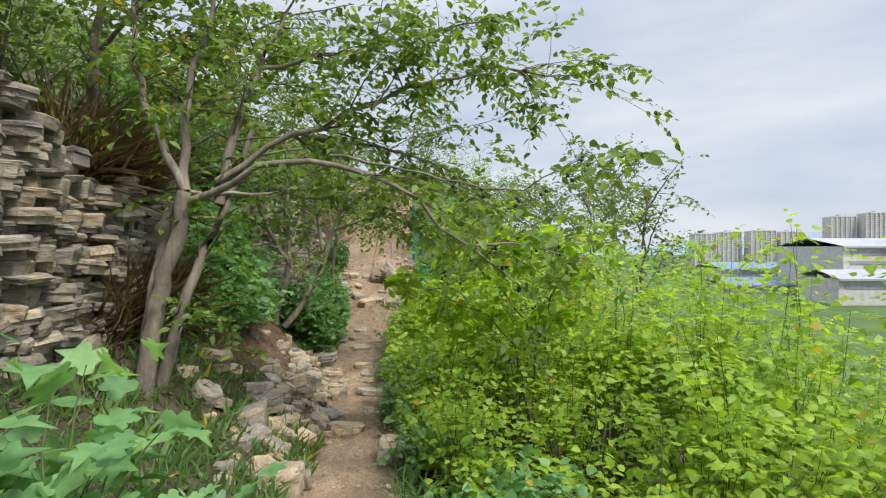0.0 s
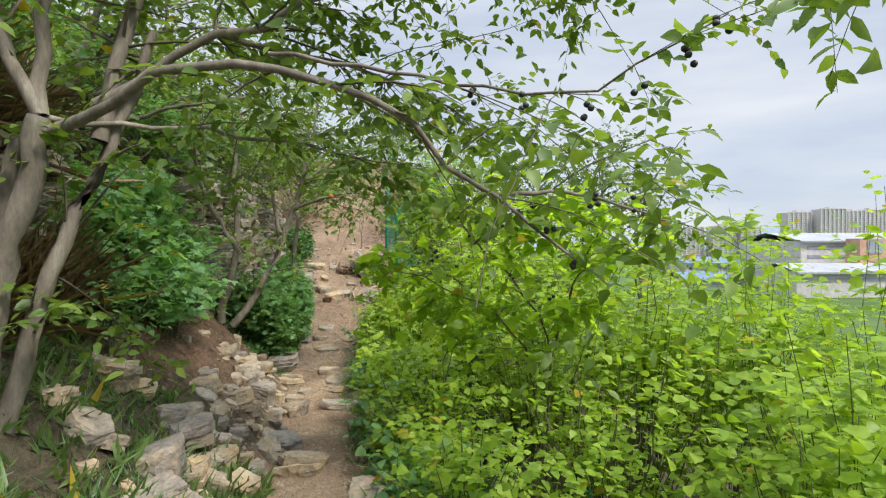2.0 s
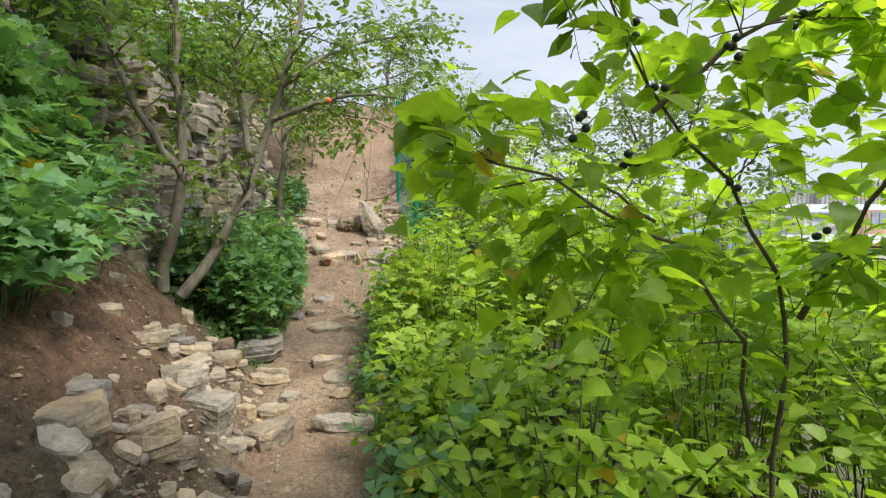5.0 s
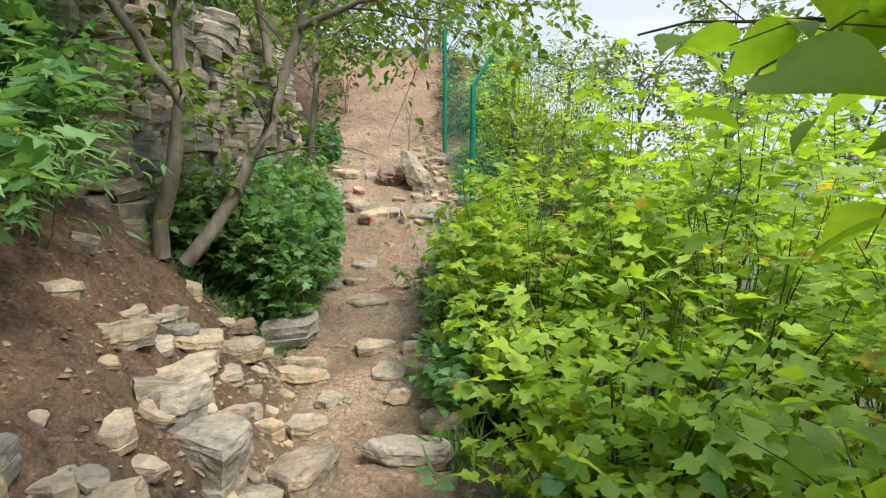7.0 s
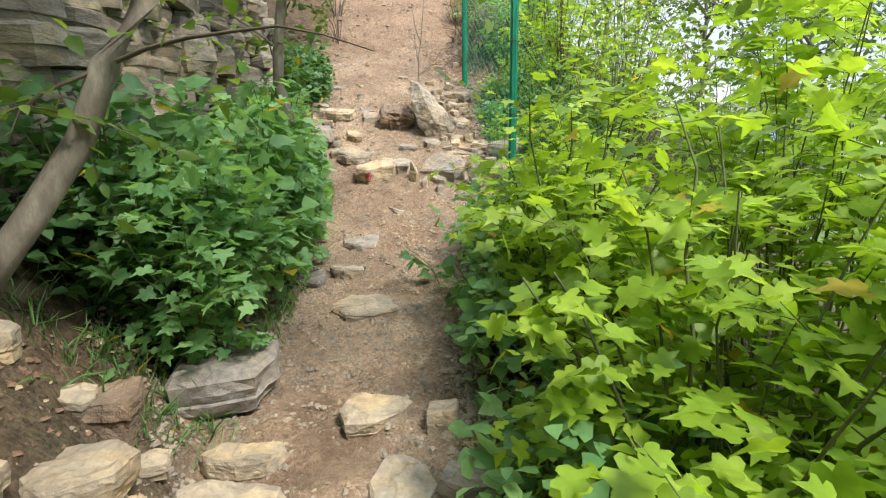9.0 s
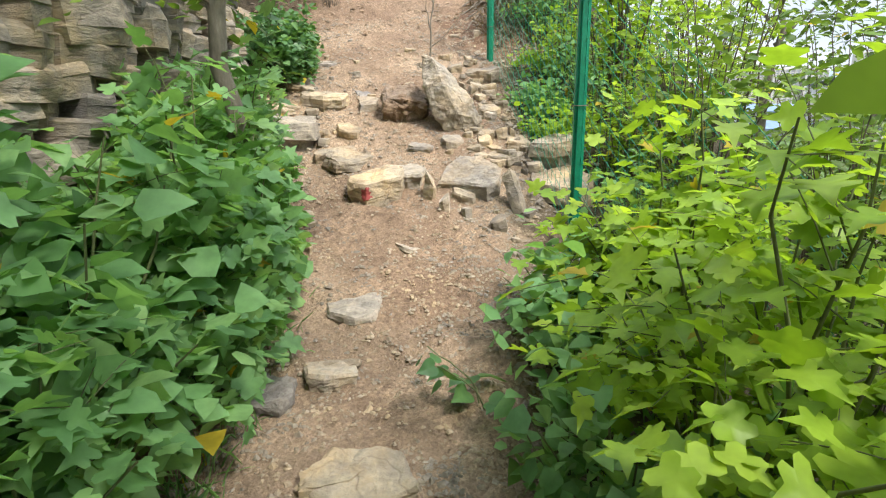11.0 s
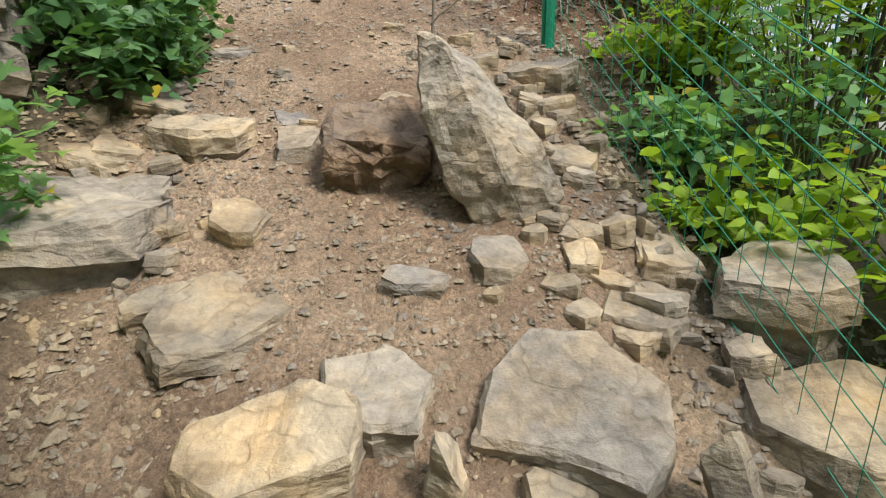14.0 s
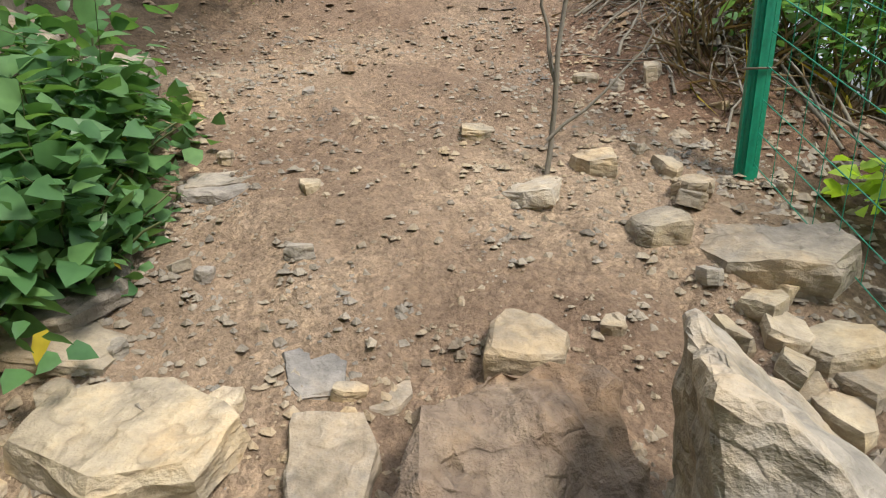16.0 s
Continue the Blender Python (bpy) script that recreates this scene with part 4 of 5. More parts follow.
# the bright thicket on the open side: x, y, half-width, half-depth, height, stems, twigs a stem, leaf length
for i, (x, y, w, d, top, st, per, lf) in enumerate([
        (0.15, 5.0, 0.55, 0.8, 0.35, 22, 10, 0.08), (0.0, 6.5, 0.7, 0.9, 0.6, 28, 11, 0.085), (-0.25, 8.0, 0.65, 0.9, 0.6, 30, 11, 0.10),
        (-0.35, 9.6, 0.65, 0.9, 0.85, 32, 11, 0.11), (-0.45, 11.1, 0.65, 0.9, 1.05, 36, 11, 0.105), (-0.3, 12.4, 0.5, 0.6, 0.95, 24, 10, 0.11),
        (1.3, 5.8, 0.9, 1.0, 0.95, 30, 11, 0.09), (1.2, 7.6, 0.9, 1.0, 1.25, 32, 11, 0.10), (0.9, 9.4, 0.9, 1.0, 1.6, 34, 12, 0.12), (0.8, 11.0, 0.9, 1.0, 2.1, 36, 12, 0.12),
        (2.4, 7.8, 0.9, 1.0, 2.35, 40, 12, 0.11), (3.6, 7.7, 0.9, 0.9, 1.95, 36, 12, 0.11), (2.7, 5.2, 1.1, 1.1, 1.4, 40, 11, 0.10), (4.2, 6.4, 1.3, 1.3, 1.65, 44, 11, 0.11), (4.3, 4.0, 1.2, 1.2, 1.2, 38, 11, 0.10),
        (1.5, 3.9, 0.7, 0.8, 0.35, 22, 10, 0.09), (2.6, 10.0, 1.2, 1.2, 2.1, 34, 12, 0.12), (4.4, 9.2, 1.5, 1.5, 1.8, 40, 11, 0.12), (2.2, 12.2, 1.2, 1.2, 2.6, 34, 11, 0.12),
        (6.6, 7.6, 1.8, 1.8, 1.65, 46, 11, 0.14), (6.3, 4.4, 1.7, 1.7, 1.35, 46, 10, 0.13), (2.9, 3.0, 0.8, 0.8, 0.8, 20, 9, 0.09), (6.6, 11.4, 2.0, 2.0, 1.8, 40, 11, 0.14), (9.6, 9.0, 2.2, 2.2, 0.4, 32, 11, 0.16),
        (4.2, 12.6, 1.5, 1.4, 2.2, 30, 11, 0.13), (9.5, 13.0, 2.2, 2.2, 0.6, 28, 11, 0.17)]):
    drop = top - float(land(x, y))
    if x > 3:
        drop, st = drop + 0.3, int(st * 1.25)
    shrub(100 + i, x, y, w, d, drop, st, per, lf * (1.0 if x > 1.8 else 0.86), "lobed" if x < 1.6 and y > 7 else "broad", M_LIME, LIME, spacing=0.064 + 0.018 * (x > 1.8) + 0.014 * (x > 4), flat=0.22, up=1.0, gap=0.95, group="lime-green bushes along the path", start=max(0.15, 1 - 1.7 / drop), twig=0.35 + 0.08 * (w > 1))
# darker growth close to the soil on the open side
for i, (x, y, w, d, h, st) in enumerate([(-0.15, 5.6, 0.4, 0.9, 0.6, 18), (-0.45, 7.3, 0.4, 0.8, 0.65, 18), (-0.75, 9.6, 0.35, 0.8, 0.7, 18), (-0.85, 11.3, 0.35, 0.8, 0.8, 20), (0.6, 4.3, 0.5, 0.8, 0.6, 18), (-0.75, 12.6, 0.35, 0.5, 0.7, 16)]):
    shrub(160 + i, x, y, w, d, h, st, 9, 0.085, "broad", M_GREEN, "low green undergrowth at the path edge", spacing=0.06, gap=0.9, group="low undergrowth")
# behind the wire fence
for i, (x, y, w, d, h, st) in enumerate([(1.4, 13.3, 0.8, 0.8, 3.2, 30), (0.7, 22.0, 1.2, 0.9, 2.2, 28), (2.0, 24.5, 1.6, 1.2, 3.0, 28), (0.55, 14.0, 0.7, 0.8, 2.8, 30), (0.35, 15.6, 0.7, 0.8, 2.6, 26), (0.2, 17.3, 0.8, 0.8, 2.6, 26), (1.9, 14.6, 1.0, 1.0, 3.4, 26), (1.7, 17.0, 1.1, 1.1, 3.6, 26), (0.3, 19.4, 0.9, 0.9, 2.6, 22), (3.6, 16.0, 1.5, 1.5, 4.2, 26), (2.4, 20.0, 1.5, 1.5, 4.0, 24)]):
    shrub(280 + i, x, y, w, d, h, st, 12, 0.085, "oval", (M_CANOPY, M_LIME, M_GREEN)[i % 3], OLIVE, spacing=0.06, group="thicket behind the fence", stem_mat=M_TWIG)
# low greenery between the rubble and the fence
for i, (x, y, w, h) in enumerate([(-0.35, 14.9, 0.3, 0.45), (-0.5, 15.5, 0.25, 0.35), (-0.25, 16.2, 0.3, 0.4), (0.05, 13.7, 0.4, 0.9), (0.05, 14.5, 0.4, 1.0), (0.0, 15.3, 0.4, 1.0), (-0.1, 16.2, 0.35, 0.9), (-0.2, 17.2, 0.35, 0.8), (0.5, 14.9, 0.5, 1.3), (0.5, 16.3, 0.5, 1.3)]):
    shrub(195 + i, x, y, w, 0.35, h, 18, 9, 0.065, "oval" if i > 2 else "broad", M_GREEN if i % 2 else M_LIME, "small leafy weed among the rubble", group="weeds among the rubble", twig=0.2, spacing=0.05)
# the shaded bank
for i, (x, y, w, d, h, st, lf, m) in enumerate([
        (-2.6, 11.4, 0.55, 0.6, 1.4, 34, 0.12, M_GREEN), (-2.6, 12.4, 0.55, 0.7, 1.5, 32, 0.11, M_GREEN), (-2.8, 13.3, 0.6, 0.6, 1.35, 26, 0.11, M_GREEN), (-2.95, 10.9, 0.6, 0.5, 1.3, 24, 0.09, M_DARK), (-2.4, 10.75, 0.35, 0.45, 1.25, 34, 0.085, M_GREEN),
        (-2.45, 12.0, 0.4, 0.45, 1.0, 24, 0.11, M_GREEN), (-2.5, 12.8, 0.4, 0.45, 1.05, 24, 0.11, M_GREEN),
        (-3.5, 8.9, 0.7, 0.7, 1.0, 20, 0.10, M_GREEN), (-3.5, 7.6, 0.7, 0.8, 1.1, 22, 0.09, M_GREEN), (-2.8, 6.6, 0.55, 0.7, 0.8, 16, 0.07, M_GREEN), (-3.4, 6.6, 0.6, 0.7, 1.2, 20, 0.08, M_GREEN),
        (-3.05, 14.4, 0.45, 0.5, 0.9, 18, 0.10, M_GREEN), (-3.15, 16.3, 0.5, 0.5, 0.62, 34, 0.075, M_DARK), (-2.95, 15.95, 0.3, 0.3, 0.5, 20, 0.075, M_DARK), (-3.9, 9.8, 0.7, 0.7, 1.4, 18, 0.10, M_GREEN), (-3.2, 9.0, 0.4, 0.4, 1.1, 9, 0.11, M_GREEN)]):
    shrub(200 + i, x, y, w, d, h, st, 10, lf, ("broad" if m == M_DARK else "lobed" if i % 3 else "broad"), m, GREEN, spacing=0.06, group="shrubs on the bank", gap=0.95 if y < 15 else 0.7)
# lance-leaved shrubs under the first tree
for i, (x, y, w, h) in enumerate([(-2.75, 7.4, 0.55, 0.9), (-3.0, 8.6, 0.5, 0.8), (-3.4, 7.2, 0.6, 1.6), (-3.6, 8.3, 0.6, 1.6), (-3.8, 9.3, 0.6, 1.5)]):
    shrub(220 + i, x, y, w, 0.6, h, 22, 9, 0.1 if y == 8.6 else 0.12, "lance" if y == 8.6 else "lobed", M_GREEN, "dense dark green shrub with long leaves", spacing=0.035 if y == 8.6 else 0.06, twig=0.3, group="narrow-leaved shrubs", gap=0.95)
# growth on top of the wall and the slope above it
for i, (x, y, w, d, h, st, m) in enumerate([
        (-4.0, 3.0, 0.9, 1.0, 2.0, 24, M_CANOPY), (-4.2, 5.0, 0.9, 1.0, 2.4, 26, M_OLIVE), (-4.3, 7.0, 0.9, 1.1, 2.2, 26, M_GREEN), (-4.6, 9.2, 1.0, 1.1, 2.2, 26, M_CANOPY), (-4.4, 11.3, 0.9, 1.1, 1.7, 24, M_OLIVE), (-4.3, 13.5, 0.9, 1.1, 1.5, 24, M_GREEN), (-4.6, 15.6, 0.9, 1.1, 1.6, 22, M_CANOPY),
        (-6.0, 4.2, 1.4, 1.4, 3.2, 26, M_CANOPY), (-6.2, 7.6, 1.4, 1.5, 3.4, 28, M_OLIVE), (-6.3, 11.0, 1.4, 1.6, 3.2, 28, M_CANOPY), (-6.2, 14.6, 1.4, 1.6, 3.2, 28, M_OLIVE), (-5.2, 18.5, 1.4, 1.4, 2.6, 26, M_CANOPY), (-4.6, 21.5, 1.5, 1.5, 2.8, 24, M_OLIVE), (-1.0, 24.5, 2.0, 1.2, 1.8, 26, M_CANOPY)]):
    shrub(240 + i, x, y, w, d, h, st, 7, 0.12, "oval", m, "leafy bush on the hillside above the wall", spacing=0.065, group="hillside bushes", stem_mat=M_TWIG, twig=0.45, radius=0.02)
# broad-leaved plant near the start
shrub(270, -1.45, 2.05, 0.42, 0.35, 1.05, 12, 6, 0.17, "lobed", M_GREEN, "young plant with broad lobed pale green leaves", spacing=0.11, twig=0.28, group="broad-leaved plants", name="plant", category="plant")
shrub(271, -1.05, 2.2, 0.35, 0.3, 0.55, 9, 6, 0.14, "lobed", M_GREEN, "young plant with broad lobed pale green leaves", spacing=0.1, twig=0.25, group="broad-leaved plants", name="plant", category="plant")
shrub(272, -1.2, 12.0, 0.1, 0.1, 0.42, 2, 4, 0.1, "heart", M_DARK, "lone dark sprig leaning over the path", spacing=0.08, twig=0.15, gap=0.2, group="sprigs", name="sprig", category="plant", lean=(-0.22, 0))
# scrub on the red slope past the climb
for i, (x, y, w, h) in enumerate([(-3.1, 18.9, 0.45, 0.7), (-3.3, 20.0, 0.5, 0.8), (-0.9, 19.6, 0.5, 0.8), (-0.7, 20.8, 0.5, 0.9)]):
    shrub(330 + i, x, y, w, 0.4, h, 18, 9, 0.07, "oval", M_OLIVE if i % 2 else M_CANOPY, "small scrubby bush on the red slope", group="scrub on the slope", twig=0.25, spacing=0.06, stem_mat=M_TWIG)
# slender trees
tree(1, "tree", [([(-2.55, 4.72, 0.2), (-2.48, 4.75, 0.9), (-2.3, 4.75, 1.5), (-2.22, 4.78, 2.0)], 0.085, 0.06, 0),
                 ([(-2.5, 4.85, 0.2), (-2.3, 4.9, 1.0), (-2.05, 4.95, 1.7), (-1.85, 5.0, 2.1), (-1.75, 5.1, 2.6)], 0.06, 0.025, 0.6),
                 ([(-2.62, 4.8, 0.3), (-2.5, 4.85, 1.3), (-2.35, 4.8, 1.9)], 0.05, 0.04, 0),
                 ([(-2.22, 4.78, 1.9), (-1.7, 4.65, 2.1), (-1.14, 4.5, 2.31), (-0.26, 4.3, 1.95), (0.19, 4.2, 1.52), (0.6, 4.2, 1.2)], 0.035, 0.006, 0.6),
                 ([(-0.9, 4.45, 2.25), (0.1, 4.1, 2.0), (0.5, 3.8, 1.85), (0.9, 3.5, 2.09)], 0.012, 0.003, 0.5),
                 ([(0.19, 4.2, 1.52), (0.6, 4.25, 1.55), (1.1, 4.3, 1.4)], 0.012, 0.004, 0.4),
                 ([(-2.22, 4.78, 2.0), (-2.5, 4.8, 2.5), (-2.75, 4.9, 3.2), (-2.8, 5.1, 4.2)], 0.04, 0.012, 1.3),
                 ([(-2.22, 4.78, 2.0), (-2.3, 4.9, 2.7), (-2.15, 5.1, 3.6), (-2.0, 5.3, 4.4)], 0.045, 0.012, 1.3),
                 ([(-2.0, 4.95, 1.9), (-1.85, 5.1, 2.8), (-1.6, 5.3, 3.6), (-1.3, 5.6, 4.3)], 0.05, 0.012, 1.4),
                 ([(-2.0, 4.9, 2.1), (-1.3, 5.0, 2.55), (-0.5, 5.0, 2.9), (0.5, 5.0, 3.15), (1.2, 5.1, 3.1)], 0.03, 0.006, 2.6),
                 ([(-1.7, 5.2, 3.2), (-0.6, 5.2, 3.4), (0.5, 5.3, 3.7)], 0.022, 0.006, 2.3),
                 ([(-1.3, 5.0, 2.55), (-0.4, 5.4, 2.45), (0.35, 5.8, 2.2)], 0.018, 0.004, 1.8),
                 ([(-2.2, 4.8, 2.0), (-1.2, 5.3, 2.0), (-0.3, 5.8, 1.9)], 0.018, 0.004, 0.9)],
     8, 0.3, 0.09, 0.05, "oval", M_CANOPY, "slender grey-barked tree arching over the footpath", sub=12, gap=2.0)
tree(2, "tree", [([(-3.0, 9.95, 0.15), (-2.9, 9.85, 0.6), (-2.7, 9.8, 1.1), (-2.72, 9.8, 1.6), (-2.8, 9.9, 3.2)], 0.062, 0.022, 1.0),
                 ([(-2.85, 10.0, 0.1), (-2.5, 10.1, 0.6), (-2.2, 10.2, 1.2), (-1.95, 10.3, 2.0), (-1.75, 10.4, 2.7), (-1.7, 10.6, 3.6)], 0.058, 0.016, 1.3),
                 ([(-2.0, 10.28, 1.85), (-1.6, 10.2, 2.0), (-1.1, 10.1, 2.1), (-0.5, 10.0, 2.0)], 0.03, 0.006, 1.0),
                 ([(-1.85, 10.35, 2.3), (-1.3, 10.6, 2.7), (-0.6, 10.8, 2.9)], 0.025, 0.006, 1.2),
                 ([(-2.7, 9.8, 1.2), (-3.1, 9.5, 2.0), (-3.2, 9.3, 3.2)], 0.04, 0.01, 1.2),
                 ([(-2.2, 10.2, 1.4), (-2.4, 10.3, 2.4), (-2.3, 10.6, 3.6)], 0.035, 0.01, 1.4)],
     7, 0.34, 0.085, 0.05, "oval", M_CANOPY, "two-stemmed grey tree leaning over the path from the bank", sub=13)
tree(3, "tree", [([(-2.62, 12.95, -0.1), (-2.55, 12.9, 1.1), (-2.5, 12.9, 2.0), (-2.3, 13.0, 3.4)], 0.06, 0.02, 1.2),
                 ([(-2.5, 12.9, 2.0), (-2.0, 12.7, 2.6), (-1.3, 12.5, 3.0)], 0.025, 0.006, 1.4),
                 ([(-2.5, 12.9, 1.9), (-2.9, 13.2, 2.7), (-3.2, 13.4, 3.5)], 0.025, 0.006, 1.2)],
     9, 0.34, 0.085, 0.045, "oval", M_CANOPY, "thin straight tree standing by the stone wall", sub=13)
# fruiting sapling with heart-shaped leaves on the open side
tree(4, "sapling", [([(1.1, 7.0, -0.75), (0.95, 6.9, 0.1), (0.7, 6.75, 0.6), (0.35, 6.55, 0.85), (-0.1, 6.42, 1.0), (-0.52, 6.4, 1.14)], 0.014, 0.004, 1.3),
                    ([(1.1, 7.0, -0.75), (1.2, 6.9, 0.4), (0.8, 6.7, 0.95), (0.35, 6.6, 1.28), (0.2, 6.5, 1.6), (0.0, 6.5, 1.95)], 0.014, 0.004, 1.3),
                    ([(0.35, 6.6, 1.28), (0.7, 6.5, 1.6), (1.3, 6.5, 1.7)], 0.012, 0.004, 1.2),
                    ([(0.35, 6.55, 0.85), (0.1, 6.7, 1.05), (-0.3, 6.77, 0.98), (-0.62, 6.92, 1.0)], 0.007, 0.002, 0.4),
                    ([(1.2, 6.9, 0.4), (1.3, 6.6, 1.0), (1.5, 6.4, 1.5)], 0.016, 0.005, 1.2)],
     7, 0.24, 0.108, 0.075, "heart", M_SAP, "fruiting sapling with large heart-shaped leaves overhanging the path", bark=M_TWIG, sub=12, sub_len=0.5, gap=1.25)
# open woods on the slope below
for i, (x, y, top, w) in enumerate([(3.4, 18.6, 3.4, 1.1), (5.9, 19.6, 4.5, 1.2), (4.4, 16.8, 3.0, 1.2), (2.6, 22.0, 4.0, 1.3), (5.0, 14.2, 2.9, 1.0)]):
    z = float(land(x, y)) - 0.1
    h = top - z
    limbs = [([(x, y, z), (x + 0.1, y, z + h * 0.5), (x + 0.15, y, z + h)], 0.09, 0.015, 1.0)]
    for j in range(7):
        a = j * 2.4 + i
        f = 0.55 + 0.06 * j
        o = (x + 0.1, y, z + h * f)
        limbs.append(([o, (o[0] + 0.6 * w * math.cos(a), o[1] + 0.6 * w * math.sin(a), o[2] + 0.15 * h), (o[0] + w * math.cos(a), o[1] + w * math.sin(a), o[2] + 0.22 * h)], 0.03, 0.006, 1.0))
    tagged(tree(20 + i, "tree", limbs, 6, 0.5, 0.13, 0.08, "oval", M_OLIVE, "slim pale-leaved tree on the slope below", sub=4, sub_len=1.0), group="trees below the path")


# taller trees on the slope above, their crowns over the path
for i, (x, y, h, lean) in enumerate([(-4.0, 7.8, 3.6, 1.6), (-4.2, 14.6, 2.8, 0.3), (-4.2, 17.6, 3.2, 1.8), (-3.8, 5.9, 3.4, 0.8), (-1.4, 22.6, 2.6, 0.6), (-4.6, 11.6, 3.0, 0.3)]):
    z = float(land(x, y)) - 0.1
    limbs = [([(x, y, z), (x + 0.15 * lean, y, z + h * 0.5), (x + 0.5 * lean, y, z + h)], 0.07, 0.02, 1.0)]
    for j in range(7):
        a = j * 2.4 + i
        o = (x + 0.2 * lean, y, z + h * (0.35 + 0.09 * j))
        limbs.append(([o, (o[0] + 0.5 * lean + 0.7 * math.cos(a), o[1] + 0.7 * math.sin(a), o[2] + 0.35), (o[0] + lean + 1.1 * math.cos(a), o[1] + 1.2 * math.sin(a), o[2] + 0.5)], 0.028, 0.005, 1.0))
    tagged(tree(50 + i, "tree", limbs, 6, 0.36, 0.1, 0.055, "oval", M_CANOPY if i % 2 else M_OLIVE, "leafy young tree leaning out from the slope", sub=7, sub_len=0.9), group="trees on the slope above")


# fruit clusters
def berries(parent, spots, seed, r):
    rng = np.random.default_rng(seed)
    bm = bmesh.new()
    bmesh.ops.create_icosphere(bm, subdivisions=2, radius=r)
    for v in bm.verts:
        v.co *= 1 + 0.06 * noise.noise(v.co * 150)
    me = bpy.data.meshes.new("berry")
    bm.to_mesh(me)
    bm.free()
    me.polygons.foreach_set("use_smooth", [True] * len(me.polygons))
    me.materials.append(M_BERRY)
    for p in spots:
        for _ in range(int(rng.integers(2, 5))):
            ob = part(parent, "berry", me)
            ob.location = Vector(p) + Vector(rng.standard_normal(3) * r * 1.5)


trees = [o for o in scene.objects if o.name in ("tree", "sapling")]
berries(trees[0], [(0.9, 3.5, 2.05), (0.8, 3.57, 1.98), (0.68, 3.66, 1.88), (0.5, 3.8, 1.82), (0.9, 4.28, 1.5), (0.7, 4.25, 1.5), (0.45, 4.2, 1.36), (0.3, 3.95, 1.9), (0.1, 4.1, 1.96), (0.58, 4.2, 1.2), (0.3, 5.0, 3.05), (0.7, 5.0, 3.1), (-0.2, 5.0, 2.95)], 5, 0.014)
berries([o for o in trees if o.name == "sapling"][0], [(0.3, 6.55, 1.35), (0.22, 6.5, 1.55), (0.6, 6.5, 1.5), (0.85, 6.5, 1.6), (0.2, 6.48, 1.05), (1.0, 6.5, 1.62), (0.02, 6.42, 1.2), (1.1, 6.65, 0.8), (0.75, 6.68, 0.98)], 6, 0.017)
bm = bmesh.new()
bmesh.ops.create_icosphere(bm, subdivisions=3, radius=0.036)
for v in bm.verts:
    v.co *= 1 + 0.05 * noise.noise(v.co * 60)
    v.co.z *= 0.92
fruit = new("fruit", bpy.data.meshes.new("fruit"))
bm.to_mesh(fruit.data)
bm.free()
fruit.data.materials.append(M_ORANGE)
fruit.location = (-1.42, 10.15, 2.03)
tagged(fruit, "small orange fruit hanging on a bare twig", "fruit")


# grass and dry stalks
def blades(name, seed, n, xs, ys, size, mat, label, category, keep=None, spread=0.5, kind="blade", lift=0.0):
    rng = np.random.default_rng(seed)
    c = np.stack([rng.uniform(*xs, n // 14), rng.uniform(*ys, n // 14)], -1)
    p = np.repeat(c, 14, 0) + rng.standard_normal((len(c) * 14, 2)) * 0.06
    P = np.stack([p[:, 0], p[:, 1], land(p[:, 0], p[:, 1]) - 0.01 + lift], -1)
    ok = clear_of_way(P, 0.95)
    if keep:
        ok &= keep(P)
    P = P[ok]
    D = unit(np.array([0, 0, 1.0]) + rng.standard_normal((len(P), 3)) * spread)
    N = unit(rng.standard_normal((len(P), 3)))
    me = leaf_mesh(name, kind, P, D, N, size * (0.5 + rng.random(len(P))), mat, rng)
    return tagged(new(name, me), label, category, kind="stuff")


blades("grass", 31, 2200, (-3.2, -1.0), (2.2, 6.2), 0.14, M_GREEN, "tufts of green grass on the bank", "grass", lambda P: P[:, 0] > -3.1)
blades("grass", 32, 1400, (-3.1, -2.2), (9.9, 13.4), 0.12, M_GREEN, "tufts of green grass under the shrubs", "grass")
blades("grass", 33, 3600, (-0.9, 1.6), (3.0, 13.0), 0.22, M_GREEN, "tufts of green grass under the bushes", "grass")
blades("weeds", 34, 2600, (-3.0, -1.2), (3.0, 6.4), 0.16, M_OLIVE, "low grey-green weeds on the bank", "weeds", lambda P: P[:, 0] > -3.1, 0.8, "lance")
blades("dry_stalks", 35, 2600, (-3.7, -3.05), (4.9, 6.6), 0.7, M_STRAW, "dry brown stalks hanging over the wall", "dry plants", None, 0.45, "stalk")
blades("dry_litter", 36, 1500, (-0.95, -0.1), (17.0, 19.0), 0.3, M_STRAW, "heap of dry twigs and straw", "dry plants", None, 1.3, "stalk")
# ---- fence ----
FENCE = [(1.75, 7.6), (0.75, 10.5), (-0.52, 13.5), (-0.87, 16.48)]


